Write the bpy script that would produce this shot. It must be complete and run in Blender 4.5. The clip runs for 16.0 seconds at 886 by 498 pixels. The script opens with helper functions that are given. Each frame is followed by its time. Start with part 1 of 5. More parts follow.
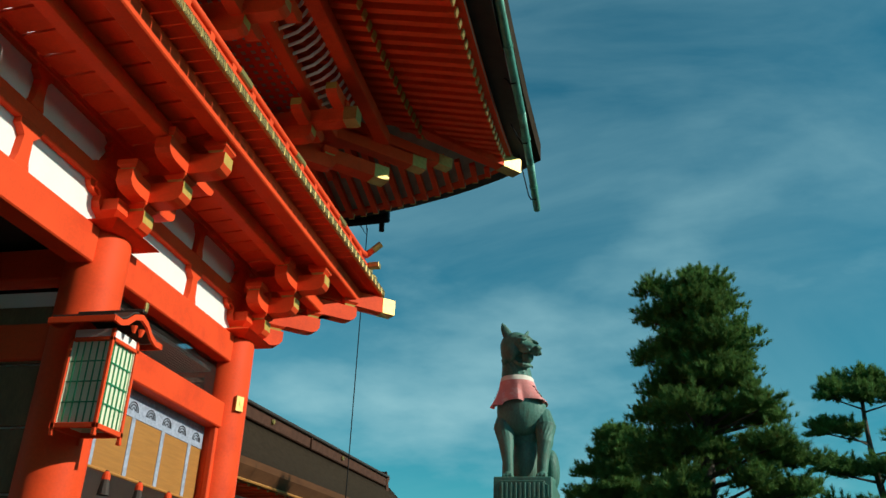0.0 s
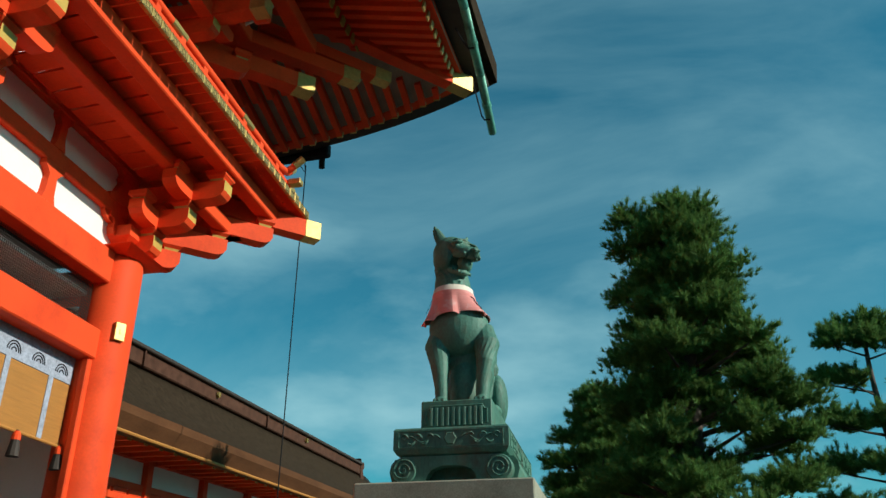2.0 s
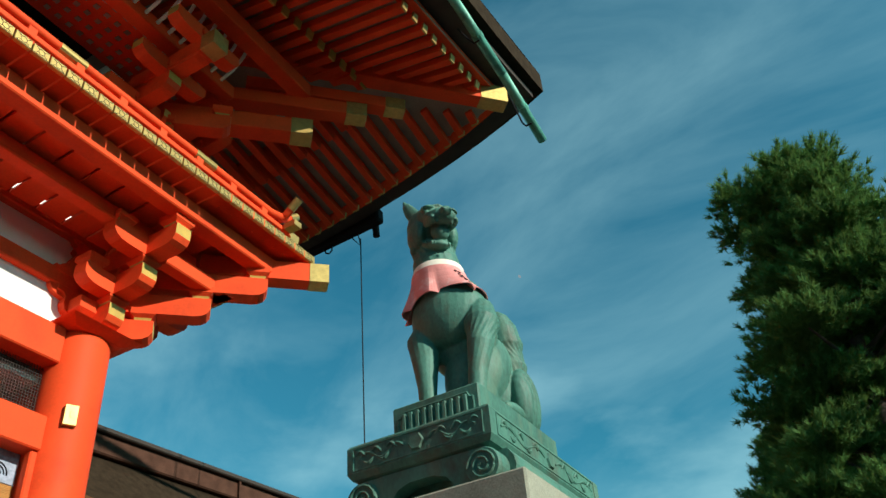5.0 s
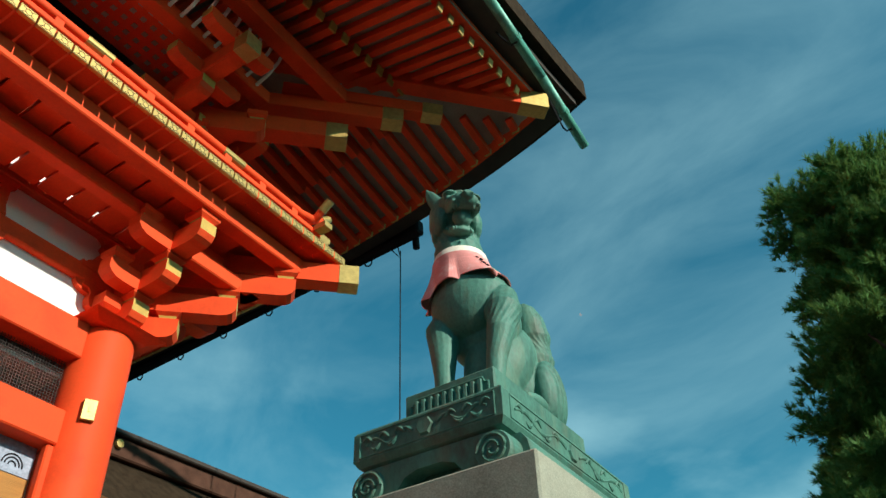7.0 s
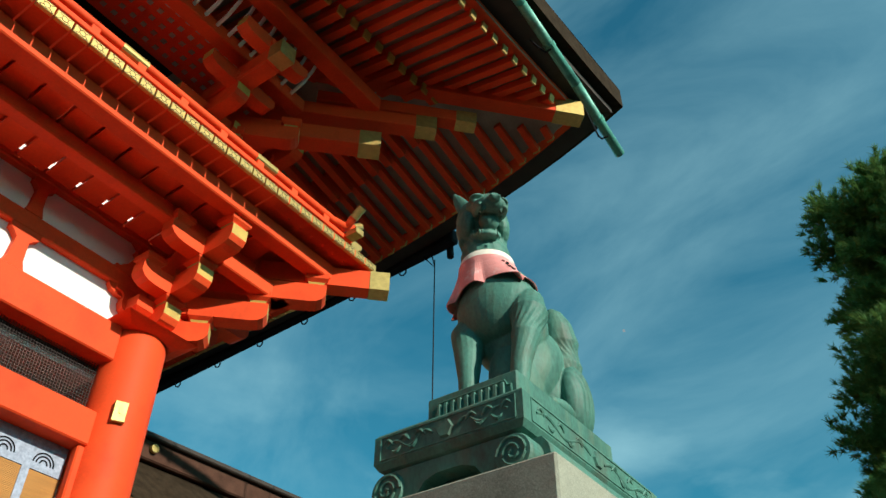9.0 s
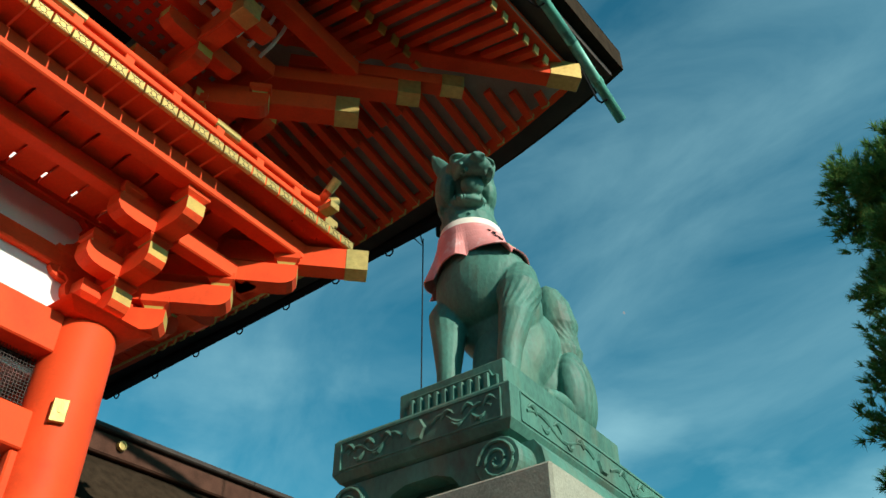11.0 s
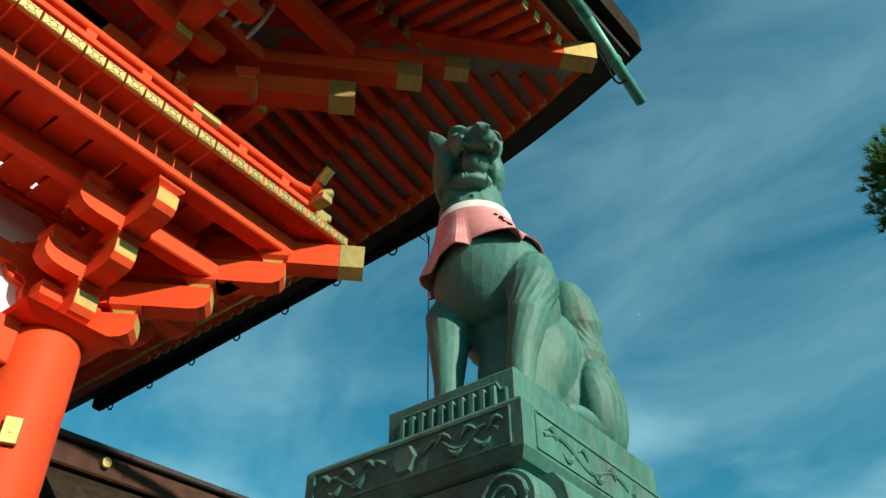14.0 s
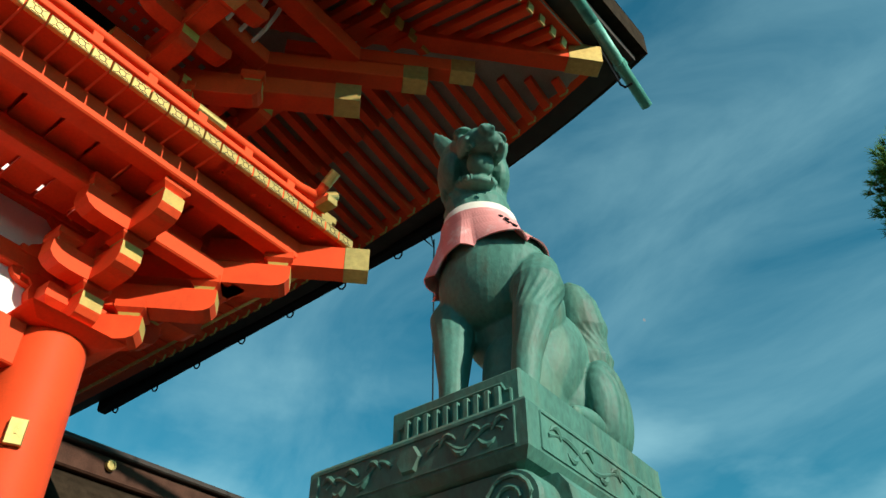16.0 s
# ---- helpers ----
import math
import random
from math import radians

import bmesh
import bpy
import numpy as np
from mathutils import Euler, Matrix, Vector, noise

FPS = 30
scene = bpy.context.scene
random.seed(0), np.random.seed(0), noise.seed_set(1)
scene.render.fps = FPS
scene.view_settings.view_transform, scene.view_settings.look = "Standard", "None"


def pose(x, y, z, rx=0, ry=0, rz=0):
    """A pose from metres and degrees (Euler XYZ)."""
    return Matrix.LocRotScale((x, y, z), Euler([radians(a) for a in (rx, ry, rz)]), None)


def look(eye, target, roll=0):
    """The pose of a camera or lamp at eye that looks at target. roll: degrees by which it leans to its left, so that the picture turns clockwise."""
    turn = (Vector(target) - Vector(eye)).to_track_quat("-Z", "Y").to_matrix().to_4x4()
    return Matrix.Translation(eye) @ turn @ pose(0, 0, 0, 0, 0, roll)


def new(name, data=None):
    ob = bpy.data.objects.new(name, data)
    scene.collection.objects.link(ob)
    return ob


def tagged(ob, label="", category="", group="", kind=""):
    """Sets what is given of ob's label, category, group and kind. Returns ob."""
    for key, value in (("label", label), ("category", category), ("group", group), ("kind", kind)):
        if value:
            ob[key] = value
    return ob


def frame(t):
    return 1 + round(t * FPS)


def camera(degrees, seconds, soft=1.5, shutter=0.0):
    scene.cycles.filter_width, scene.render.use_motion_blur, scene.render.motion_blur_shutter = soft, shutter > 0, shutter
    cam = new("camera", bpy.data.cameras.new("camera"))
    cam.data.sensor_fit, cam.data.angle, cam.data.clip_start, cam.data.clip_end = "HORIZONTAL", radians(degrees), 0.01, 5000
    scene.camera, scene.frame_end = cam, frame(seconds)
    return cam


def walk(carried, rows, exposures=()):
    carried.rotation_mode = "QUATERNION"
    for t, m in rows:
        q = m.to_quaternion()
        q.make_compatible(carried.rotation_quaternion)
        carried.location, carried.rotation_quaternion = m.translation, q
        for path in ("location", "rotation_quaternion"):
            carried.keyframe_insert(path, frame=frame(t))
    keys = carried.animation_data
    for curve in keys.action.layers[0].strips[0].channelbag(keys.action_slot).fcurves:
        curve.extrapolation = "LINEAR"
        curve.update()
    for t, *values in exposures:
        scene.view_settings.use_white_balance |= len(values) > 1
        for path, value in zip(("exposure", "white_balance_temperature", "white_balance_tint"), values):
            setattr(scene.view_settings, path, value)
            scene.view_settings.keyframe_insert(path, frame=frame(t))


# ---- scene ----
EXPOSURE, SUN_POWER, SKY_STRENGTH = 0.0, 4.6, 0.096
SKY_TINT, CLOUD = (0.25, 1.04, 0.95, 1), (3.9, 6.9, 7.4, 1)
MOON_WAY = (-0.3054, 0.7730, 0.5558)
cam = camera(55, 16.0)
PATH = [
    (0, (-0.604, -2.425, 1.868), (-0.993, -0.654, 2.712), 2.20),
    (0.5, (-0.506, -1.942, 1.675), (-0.806, -0.126, 2.458), 0.55),
    (1, (-0.499, -1.375, 1.596), (-0.849, 0.434, 2.371), 1.53),
    (1.5, (-0.416, -0.858, 1.566), (-0.737, 0.946, 2.367), -0.14),
    (2, (-0.265, -0.335, 1.519), (-0.645, 1.429, 2.383), 0.29),
    (2.5, (-0.115, 0.218, 1.402), (-0.525, 1.977, 2.261), -0.66),
    (3, (0.068, 0.706, 1.329), (-0.421, 2.431, 2.216), -0.39),
    (5.5, (0.707, 2.788, 1.090), (-0.074, 4.149, 2.330), -4.01),
    (6, (0.694, 2.919, 1.063), (-0.124, 4.241, 2.321), -0.74),
    (6.5, (0.599, 2.990, 1.062), (-0.246, 4.313, 2.300), 0.85),
    (7, (0.663, 3.039, 1.001), (-0.171, 4.350, 2.259), -2.11),
    (7.5, (0.771, 3.118, 0.974), (-0.131, 4.380, 2.237), -0.35),
    (8, (0.783, 3.126, 0.968), (-0.139, 4.367, 2.237), 0.15),
    (8.5, (0.752, 3.129, 0.948), (-0.153, 4.363, 2.237), 0.68),
    (11, (0.411, 3.801, 1.422), (-0.504, 5.058, 2.681), -0.39),
    (11.5, (0.295, 4.026, 1.586), (-0.626, 5.274, 2.848), -0.61),
    (12, (0.187, 4.221, 1.730), (-0.743, 5.460, 2.995), -0.82),
    (12.5, (0.106, 4.362, 1.836), (-0.831, 5.593, 3.103), -1.06),
    (13, (0.104, 4.364, 1.836), (-0.827, 5.606, 3.097), -0.68),
    (13.5, (0.106, 4.357, 1.834), (-0.824, 5.596, 3.099), -0.82),
    (14, (0.095, 4.352, 1.837), (-0.841, 5.586, 3.103), -0.43),
    (14.5, (0.090, 4.352, 1.839), (-0.849, 5.584, 3.105), 0.00),
    (15, (0.084, 4.357, 1.838), (-0.854, 5.584, 3.109), 0.19),
    (15.5, (0.090, 4.360, 1.834), (-0.850, 5.581, 3.109), -0.03),
    (16, (0.088, 4.365, 1.826), (-0.853, 5.585, 3.101), -0.03),
]
walk(cam, [(t, look(eye, target, roll)) for t, eye, target, roll in PATH], [(t, EXPOSURE + e) for t, e in ((0.0, -0.05), (1.5, 0.0), (3.0, 0.20), (5.5, 0.32), (16.0, 0.37))])

# ---- world and sun ----
SUN_AZ, SUN_EL = radians(-5), radians(27)
SUN_DIR = Vector((math.cos(SUN_EL) * math.cos(SUN_AZ), math.cos(SUN_EL) * math.sin(SUN_AZ), math.sin(SUN_EL)))


def build_world():
    w = bpy.data.worlds.new("sky")
    w.use_nodes = True
    scene.world = w
    nt = w.node_tree
    nt.nodes.clear()
    out = nt.nodes.new("ShaderNodeOutputWorld")
    bg = nt.nodes.new("ShaderNodeBackground")
    sky = nt.nodes.new("ShaderNodeTexSky")
    sky.sky_type = "NISHITA"
    sky.sun_disc = False
    sky.sun_elevation = SUN_EL
    sky.sun_rotation = radians(90) - SUN_AZ
    sky.air_density, sky.dust_density, sky.ozone_density = 1.0, 0.4, 2.0
    co = nt.nodes.new("ShaderNodeTexCoord")
    # thin streaky cirrus, stretched along one heading
    mp = nt.nodes.new("ShaderNodeMapping")
    mp.inputs["Rotation"].default_value = (radians(20), radians(-38), radians(28))
    mp.inputs["Scale"].default_value = (1.0, 4.2, 3.2)
    nt.links.new(co.outputs["Generated"], mp.inputs["Vector"])
    n1 = nt.nodes.new("ShaderNodeTexNoise")
    n1.inputs["Scale"].default_value, n1.inputs["Detail"].default_value = 1.7, 7.0
    n1.inputs["Roughness"].default_value, n1.inputs["Distortion"].default_value = 0.58, 0.5
    nt.links.new(mp.outputs["Vector"], n1.inputs["Vector"])
    r1 = nt.nodes.new("ShaderNodeMapRange")
    r1.inputs["From Min"].default_value, r1.inputs["From Max"].default_value = 0.36, 0.80
    nt.links.new(n1.outputs["Fac"], r1.inputs["Value"])
    # low white puffs near the horizon
    n2 = nt.nodes.new("ShaderNodeTexNoise")
    mp2 = nt.nodes.new("ShaderNodeMapping")
    mp2.inputs["Scale"].default_value = (1.6, 1.6, 4.0)
    nt.links.new(co.outputs["Generated"], mp2.inputs["Vector"])
    nt.links.new(mp2.outputs["Vector"], n2.inputs["Vector"])
    n2.inputs["Scale"].default_value, n2.inputs["Detail"].default_value = 2.2, 8.0
    r2 = nt.nodes.new("ShaderNodeMapRange")
    r2.inputs["From Min"].default_value, r2.inputs["From Max"].default_value = 0.50, 0.75
    nt.links.new(n2.outputs["Fac"], r2.inputs["Value"])
    sep = nt.nodes.new("ShaderNodeSeparateXYZ")
    nt.links.new(co.outputs["Generated"], sep.inputs["Vector"])
    low = nt.nodes.new("ShaderNodeMapRange")
    low.inputs["From Min"].default_value, low.inputs["From Max"].default_value = 0.62, 0.2
    nt.links.new(sep.outputs["Z"], low.inputs["Value"])
    mul = nt.nodes.new("ShaderNodeMath")
    mul.operation = "MULTIPLY"
    nt.links.new(r2.outputs["Result"], mul.inputs[0])
    nt.links.new(low.outputs["Result"], mul.inputs[1])
    a1 = nt.nodes.new("ShaderNodeMath")
    a1.operation = "MULTIPLY_ADD"
    a1.inputs[1].default_value = 0.30
    nt.links.new(r1.outputs["Result"], a1.inputs[0])
    m2 = nt.nodes.new("ShaderNodeMath")
    m2.operation = "MULTIPLY"
    m2.inputs[1].default_value = 0.78
    nt.links.new(mul.outputs["Value"], m2.inputs[0])
    nt.links.new(m2.outputs["Value"], a1.inputs[2])
    tint = nt.nodes.new("ShaderNodeMix")
    tint.data_type, tint.blend_type = "RGBA", "MULTIPLY"
    tint.inputs["Factor"].default_value = 1.0
    tint.inputs["B"].default_value = SKY_TINT
    nt.links.new(sky.outputs["Color"], tint.inputs["A"])
    mix = nt.nodes.new("ShaderNodeMix")
    mix.data_type = "RGBA"
    mix.inputs["B"].default_value = CLOUD
    nt.links.new(a1.outputs["Value"], mix.inputs["Factor"])
    nt.links.new(tint.outputs["Result"], mix.inputs["A"])
    nt.links.new(mix.outputs["Result"], bg.inputs["Color"])
    bg.inputs["Strength"].default_value = SKY_STRENGTH
    nt.links.new(bg.outputs["Background"], out.inputs["Surface"])


build_world()
sun = new("sun", bpy.data.lights.new("sun", "SUN"))
sun.data.energy, sun.data.angle, sun.data.color = SUN_POWER, radians(0.53), (1.0, 0.93, 0.80)
sun.matrix_world = look(SUN_DIR * 60, (0, 0, 0))

# ---- materials ----
def material(name, base, rough=0.6, metal=0.0, var=0.25, scale=6.0, fine=60.0, bump=0.15, dark=None, dark_amount=0.0, dark_scale=3.0, stretch=(1, 1, 1), obj_var=0.0, spec=0.5, streak=None, streak_amount=0.0):
    """Two scales of tone variation, optional stains of another colour, fine relief."""
    m = bpy.data.materials.new(name)
    m.use_nodes = True
    nt = m.node_tree
    b = nt.nodes["Principled BSDF"]
    b.inputs["Metallic"].default_value = metal
    b.inputs["Specular IOR Level"].default_value = spec
    co = nt.nodes.new("ShaderNodeTexCoord")
    mp = nt.nodes.new("ShaderNodeMapping")
    mp.inputs["Scale"].default_value = stretch
    nt.links.new(co.outputs["Object"], mp.inputs["Vector"])
    n1 = nt.nodes.new("ShaderNodeTexNoise")
    n1.inputs["Scale"].default_value, n1.inputs["Detail"].default_value = scale, 5.0
    nt.links.new(mp.outputs["Vector"], n1.inputs["Vector"])
    n2 = nt.nodes.new("ShaderNodeTexNoise")
    n2.inputs["Scale"].default_value, n2.inputs["Detail"].default_value = fine, 3.0
    nt.links.new(mp.outputs["Vector"], n2.inputs["Vector"])
    add = nt.nodes.new("ShaderNodeMath")
    add.operation = "MULTIPLY_ADD"
    add.inputs[1].default_value = 0.6
    nt.links.new(n1.outputs["Fac"], add.inputs[0])
    half = nt.nodes.new("ShaderNodeMath")
    half.operation = "MULTIPLY"
    half.inputs[1].default_value = 0.4
    nt.links.new(n2.outputs["Fac"], half.inputs[0])
    nt.links.new(half.outputs["Value"], add.inputs[2])
    val = add.outputs["Value"]
    if obj_var:
        info = nt.nodes.new("ShaderNodeObjectInfo")
        ov = nt.nodes.new("ShaderNodeMath")
        ov.operation = "MULTIPLY_ADD"
        ov.inputs[1].default_value = obj_var
        nt.links.new(info.outputs["Random"], ov.inputs[0])
        nt.links.new(val, ov.inputs[2])
        val = ov.outputs["Value"]
    ramp = nt.nodes.new("ShaderNodeMapRange")
    ramp.inputs["From Min"].default_value, ramp.inputs["From Max"].default_value = 0.3, 0.7 + obj_var
    ramp.inputs["To Min"].default_value, ramp.inputs["To Max"].default_value = 1 - var, 1 + var
    nt.links.new(val, ramp.inputs["Value"])
    mix = nt.nodes.new("ShaderNodeMix")
    mix.data_type, mix.blend_type = "RGBA", "MULTIPLY"
    mix.inputs["Factor"].default_value = 1.0
    mix.inputs["A"].default_value = (*base, 1)
    nt.links.new(ramp.outputs["Result"], mix.inputs["B"])
    col = mix.outputs["Result"]
    if dark is not None:
        n3 = nt.nodes.new("ShaderNodeTexNoise")
        n3.inputs["Scale"].default_value, n3.inputs["Detail"].default_value = dark_scale, 6.0
        n3.inputs["Roughness"].default_value = 0.65
        nt.links.new(mp.outputs["Vector"], n3.inputs["Vector"])
        rr = nt.nodes.new("ShaderNodeMapRange")
        rr.inputs["From Min"].default_value, rr.inputs["From Max"].default_value = 0.52, 0.66
        rr.inputs["To Max"].default_value = dark_amount
        nt.links.new(n3.outputs["Fac"], rr.inputs["Value"])
        dm = nt.nodes.new("ShaderNodeMix")
        dm.data_type = "RGBA"
        dm.inputs["B"].default_value = (*dark, 1)
        nt.links.new(rr.outputs["Result"], dm.inputs["Factor"])
        nt.links.new(col, dm.inputs["A"])
        col = dm.outputs["Result"]
    if streak is not None:
        # long runs of another colour down the surface
        mp3 = nt.nodes.new("ShaderNodeMapping")
        mp3.inputs["Scale"].default_value = (9.0, 9.0, 1.6)
        nt.links.new(co.outputs["Object"], mp3.inputs["Vector"])
        n4 = nt.nodes.new("ShaderNodeTexNoise")
        n4.inputs["Scale"].default_value, n4.inputs["Detail"].default_value = 1.3, 6.0
        nt.links.new(mp3.outputs["Vector"], n4.inputs["Vector"])
        r4 = nt.nodes.new("ShaderNodeMapRange")
        r4.inputs["From Min"].default_value, r4.inputs["From Max"].default_value = 0.50, 0.68
        r4.inputs["To Max"].default_value = streak_amount
        nt.links.new(n4.outputs["Fac"], r4.inputs["Value"])
        sm = nt.nodes.new("ShaderNodeMix")
        sm.data_type = "RGBA"
        sm.inputs["B"].default_value = (*streak, 1)
        nt.links.new(r4.outputs["Result"], sm.inputs["Factor"])
        nt.links.new(col, sm.inputs["A"])
        col = sm.outputs["Result"]
    nt.links.new(col, b.inputs["Base Color"])
    rg = nt.nodes.new("ShaderNodeMapRange")
    rg.inputs["To Min"].default_value, rg.inputs["To Max"].default_value = max(0.05, rough - 0.1), min(1, rough + 0.1)
    nt.links.new(n2.outputs["Fac"], rg.inputs["Value"])
    nt.links.new(rg.outputs["Result"], b.inputs["Roughness"])
    if bump:
        bp = nt.nodes.new("ShaderNodeBump")
        bp.inputs["Strength"].default_value, bp.inputs["Distance"].default_value = bump, 0.01
        nt.links.new(add.outputs["Value"], bp.inputs["Height"])
        nt.links.new(bp.outputs["Normal"], b.inputs["Normal"])
    return m


RED = material("vermilion_lacquer", (0.77, 0.074, 0.017), 0.62, spec=0.16, var=0.12, scale=2.5, fine=40, bump=0.05, dark=(0.45, 0.03, 0.01), dark_amount=0.35, dark_scale=2.0)
OCHRE = material("ochre_paint", (0.50, 0.33, 0.065), 0.5, var=0.2, scale=8)
GOLD = material("gilt_metal", (0.50, 0.365, 0.125), 0.48, metal=0.85, var=0.2, scale=20, fine=120, bump=0.2)
WHITE = material("white_plaster", (0.80, 0.80, 0.76), 0.8, var=0.05, scale=3)
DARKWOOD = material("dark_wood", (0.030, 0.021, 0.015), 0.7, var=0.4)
BLACK = material("black_iron", (0.015, 0.016, 0.018), 0.7, var=0.3, spec=0.08)
BRONZE = material("verdigris_bronze", (0.062, 0.185, 0.142), 0.6, metal=0.0, spec=0.35, streak=(0.20, 0.25, 0.16), streak_amount=0.24, var=0.42, scale=4, fine=45, bump=0.5, dark=(0.07, 0.055, 0.035), dark_amount=0.55, dark_scale=3.4, stretch=(1.3, 1.3, 0.7))
COPPER = material("green_copper", (0.10, 0.36, 0.27), 0.5, metal=0.2, var=0.35, scale=5, dark=(0.03, 0.06, 0.05), dark_amount=0.7)
GRANITE = material("granite", (0.30, 0.315, 0.25), 0.8, spec=0.2, var=0.42, scale=3, fine=110, bump=0.3, dark=(0.20, 0.205, 0.155), dark_amount=0.5)
BARK_ROOF = material("cypress_bark_thatch", (0.034, 0.024, 0.015), 0.95, spec=0.05, var=0.45, scale=10, bump=0.5)
EAVE_WOOD = material("brown_eave_boards", (0.105, 0.046, 0.020), 0.7, spec=0.1, var=0.3, scale=5, stretch=(1, 0.3, 1))
TILE = material("dark_ridge_cladding", (0.075, 0.036, 0.024), 0.75, spec=0.08, var=0.4, scale=6)
GREEN = material("green_paint", (0.01, 0.25, 0.10), 0.5, var=0.2)
SOFFIT = material("weathered_soffit_boards", (0.34, 0.29, 0.23), 0.8, var=0.25, scale=4)
BARK = material("pine_bark", (0.075, 0.058, 0.044), 0.9, var=0.5, scale=12, bump=0.8)
GRAVEL = material("grey_gravel", (0.045, 0.045, 0.042), 0.9, var=0.3, scale=1.2, fine=80, bump=0.5)
NEEDLE = material("pine_needles", (0.090, 0.200, 0.052), 0.7, spec=0.12, var=0.6, scale=2.5, fine=30, bump=0)
PINK = material("faded_red_cloth", (0.74, 0.28, 0.26), 0.9, var=0.18, scale=7, fine=200, bump=0.2, dark=(0.80, 0.58, 0.56), dark_amount=0.85, dark_scale=9)
CREAM = material("cream_cloth", (0.74, 0.70, 0.60), 0.9, var=0.1)
BLIND = material("bamboo_blind", (0.40, 0.18, 0.035), 0.7, var=0.2, scale=3, stretch=(1, 1, 14))
PATTERN = material("patterned_brocade", (0.30, 0.35, 0.44), 0.8, var=0.35, scale=22)
PAPER = material("lantern_paper", (0.70, 0.72, 0.52), 0.9, var=0.06)
DECK = material("dark_deck_top", (0.075, 0.055, 0.045), 0.85, var=0.4, scale=8, stretch=(0.3, 1, 1))
DIMWOOD = material("dim_brown", (0.17, 0.105, 0.05), 0.8, var=0.35, scale=5, stretch=(1, 1, 0.3))
ENGRAVED = material("engraved_line", (0.055, 0.040, 0.015), 0.6, var=0.2)



def let_through(m, share_of_light, tint):
    """Thin leaves: part of the light passes through them."""
    nt = m.node_tree
    out = next(n for n in nt.nodes if n.type == "OUTPUT_MATERIAL")
    tr = nt.nodes.new("ShaderNodeBsdfTranslucent")
    tr.inputs["Color"].default_value = (*tint, 1)
    mx = nt.nodes.new("ShaderNodeMixShader")
    mx.inputs["Fac"].default_value = share_of_light
    nt.links.new(nt.nodes["Principled BSDF"].outputs["BSDF"], mx.inputs[1])
    nt.links.new(tr.outputs["BSDF"], mx.inputs[2])
    nt.links.new(mx.outputs["Shader"], out.inputs["Surface"])


let_through(NEEDLE, 0.30, (0.14, 0.25, 0.06))

# ---- building helpers ----
def part(name, bm, mats, parent=None, label="", smooth=False):
    me = bpy.data.meshes.new(name)
    bm.normal_update()
    bm.to_mesh(me)
    bm.free()
    for m in mats if isinstance(mats, (list, tuple)) else [mats]:
        me.materials.append(m)
    if smooth:
        me.polygons.foreach_set("use_smooth", [True] * len(me.polygons))
    ob = new(name, me)
    if parent is not None:
        ob.parent = parent
    if label:
        ob["label"] = label
    return ob


def share(name, ob, parent, m):
    """Another piece on the same mesh."""
    o = new(name, ob.data)
    o.parent = parent
    o.matrix_basis = m
    return o


def empty(name, label, category, group="", kind="", at=(0, 0, 0)):
    e = new(name)
    e.location = at
    e.empty_display_size = 0.2
    return tagged(e, label, category, group, kind)


def box(bm, x0, x1, y0, y1, z0, z1, bevel=0.0, m=None):
    r = bmesh.ops.create_cube(bm, size=1.0)
    vs = r["verts"]
    for v in vs:
        v.co = Vector(((x0 + x1) / 2 + v.co.x * (x1 - x0), (y0 + y1) / 2 + v.co.y * (y1 - y0), (z0 + z1) / 2 + v.co.z * (z1 - z0)))
        if m is not None:
            v.co = m @ v.co
    if bevel:
        bmesh.ops.bevel(bm, geom=list({e for v in vs for e in v.link_edges}), offset=bevel, segments=1, affect="EDGES", profile=0.5)


def prism(bm, outline, half, m):
    """Extrude a 2D outline (s, z) by +-half sideways, in the pose m (s along x, sideways y)."""
    a = [bm.verts.new(m @ Vector((s, -half, z))) for s, z in outline]
    b = [bm.verts.new(m @ Vector((s, half, z))) for s, z in outline]
    faces = [bm.faces.new(a), bm.faces.new(b[::-1])]
    n = len(outline)
    for i in range(n):
        faces.append(bm.faces.new((a[i], b[i], b[(i + 1) % n], a[(i + 1) % n])))
    bmesh.ops.recalc_face_normals(bm, faces=faces)
    return faces


def tube(bm, pts, radii, n=10, cap=True):
    rings = []
    for i, p in enumerate(pts):
        p = Vector(p)
        d = (Vector(pts[min(i + 1, len(pts) - 1)]) - Vector(pts[max(i - 1, 0)])).normalized()
        q = d.to_track_quat("Z", "Y").to_matrix()
        r = radii[i] if isinstance(radii, (list, tuple)) else radii
        rings.append([bm.verts.new(p + q @ Vector((r * math.cos(a), r * math.sin(a), 0))) for a in [2 * math.pi * k / n for k in range(n)]])
    for a, b in zip(rings, rings[1:]):
        for k in range(n):
            bm.faces.new((a[k], a[(k + 1) % n], b[(k + 1) % n], b[k]))
    if cap:
        bm.faces.new(rings[0][::-1])
        bm.faces.new(rings[-1])


def heading(deg, x, y, z):
    return Matrix.Translation((x, y, z)) @ Matrix.Rotation(radians(deg), 4, "Z")


# ---- ground ----
def ground():
    bm = bmesh.new()
    bmesh.ops.create_grid(bm, x_segments=40, y_segments=40, size=1500)
    g = part("ground", bm, GRAVEL)
    tagged(g, "grey swept gravel ground of the shrine court", "ground", kind="structure")


ground()

# ---- gate ----
PX, PYS, PR = -5.15, (6.65, 3.80, -0.10, -2.95), 0.265
EDGE_X, EDGE_Y = -3.72, 8.10
CX = -7.4  # middle of the gate's depth
gate = empty("gate_building", "two-storey vermilion shrine gate with white plaster panels and gilt fittings", "gate", at=(CX, 2.7, 0))
INV = Matrix.Translation((-CX, -2.7, 0))


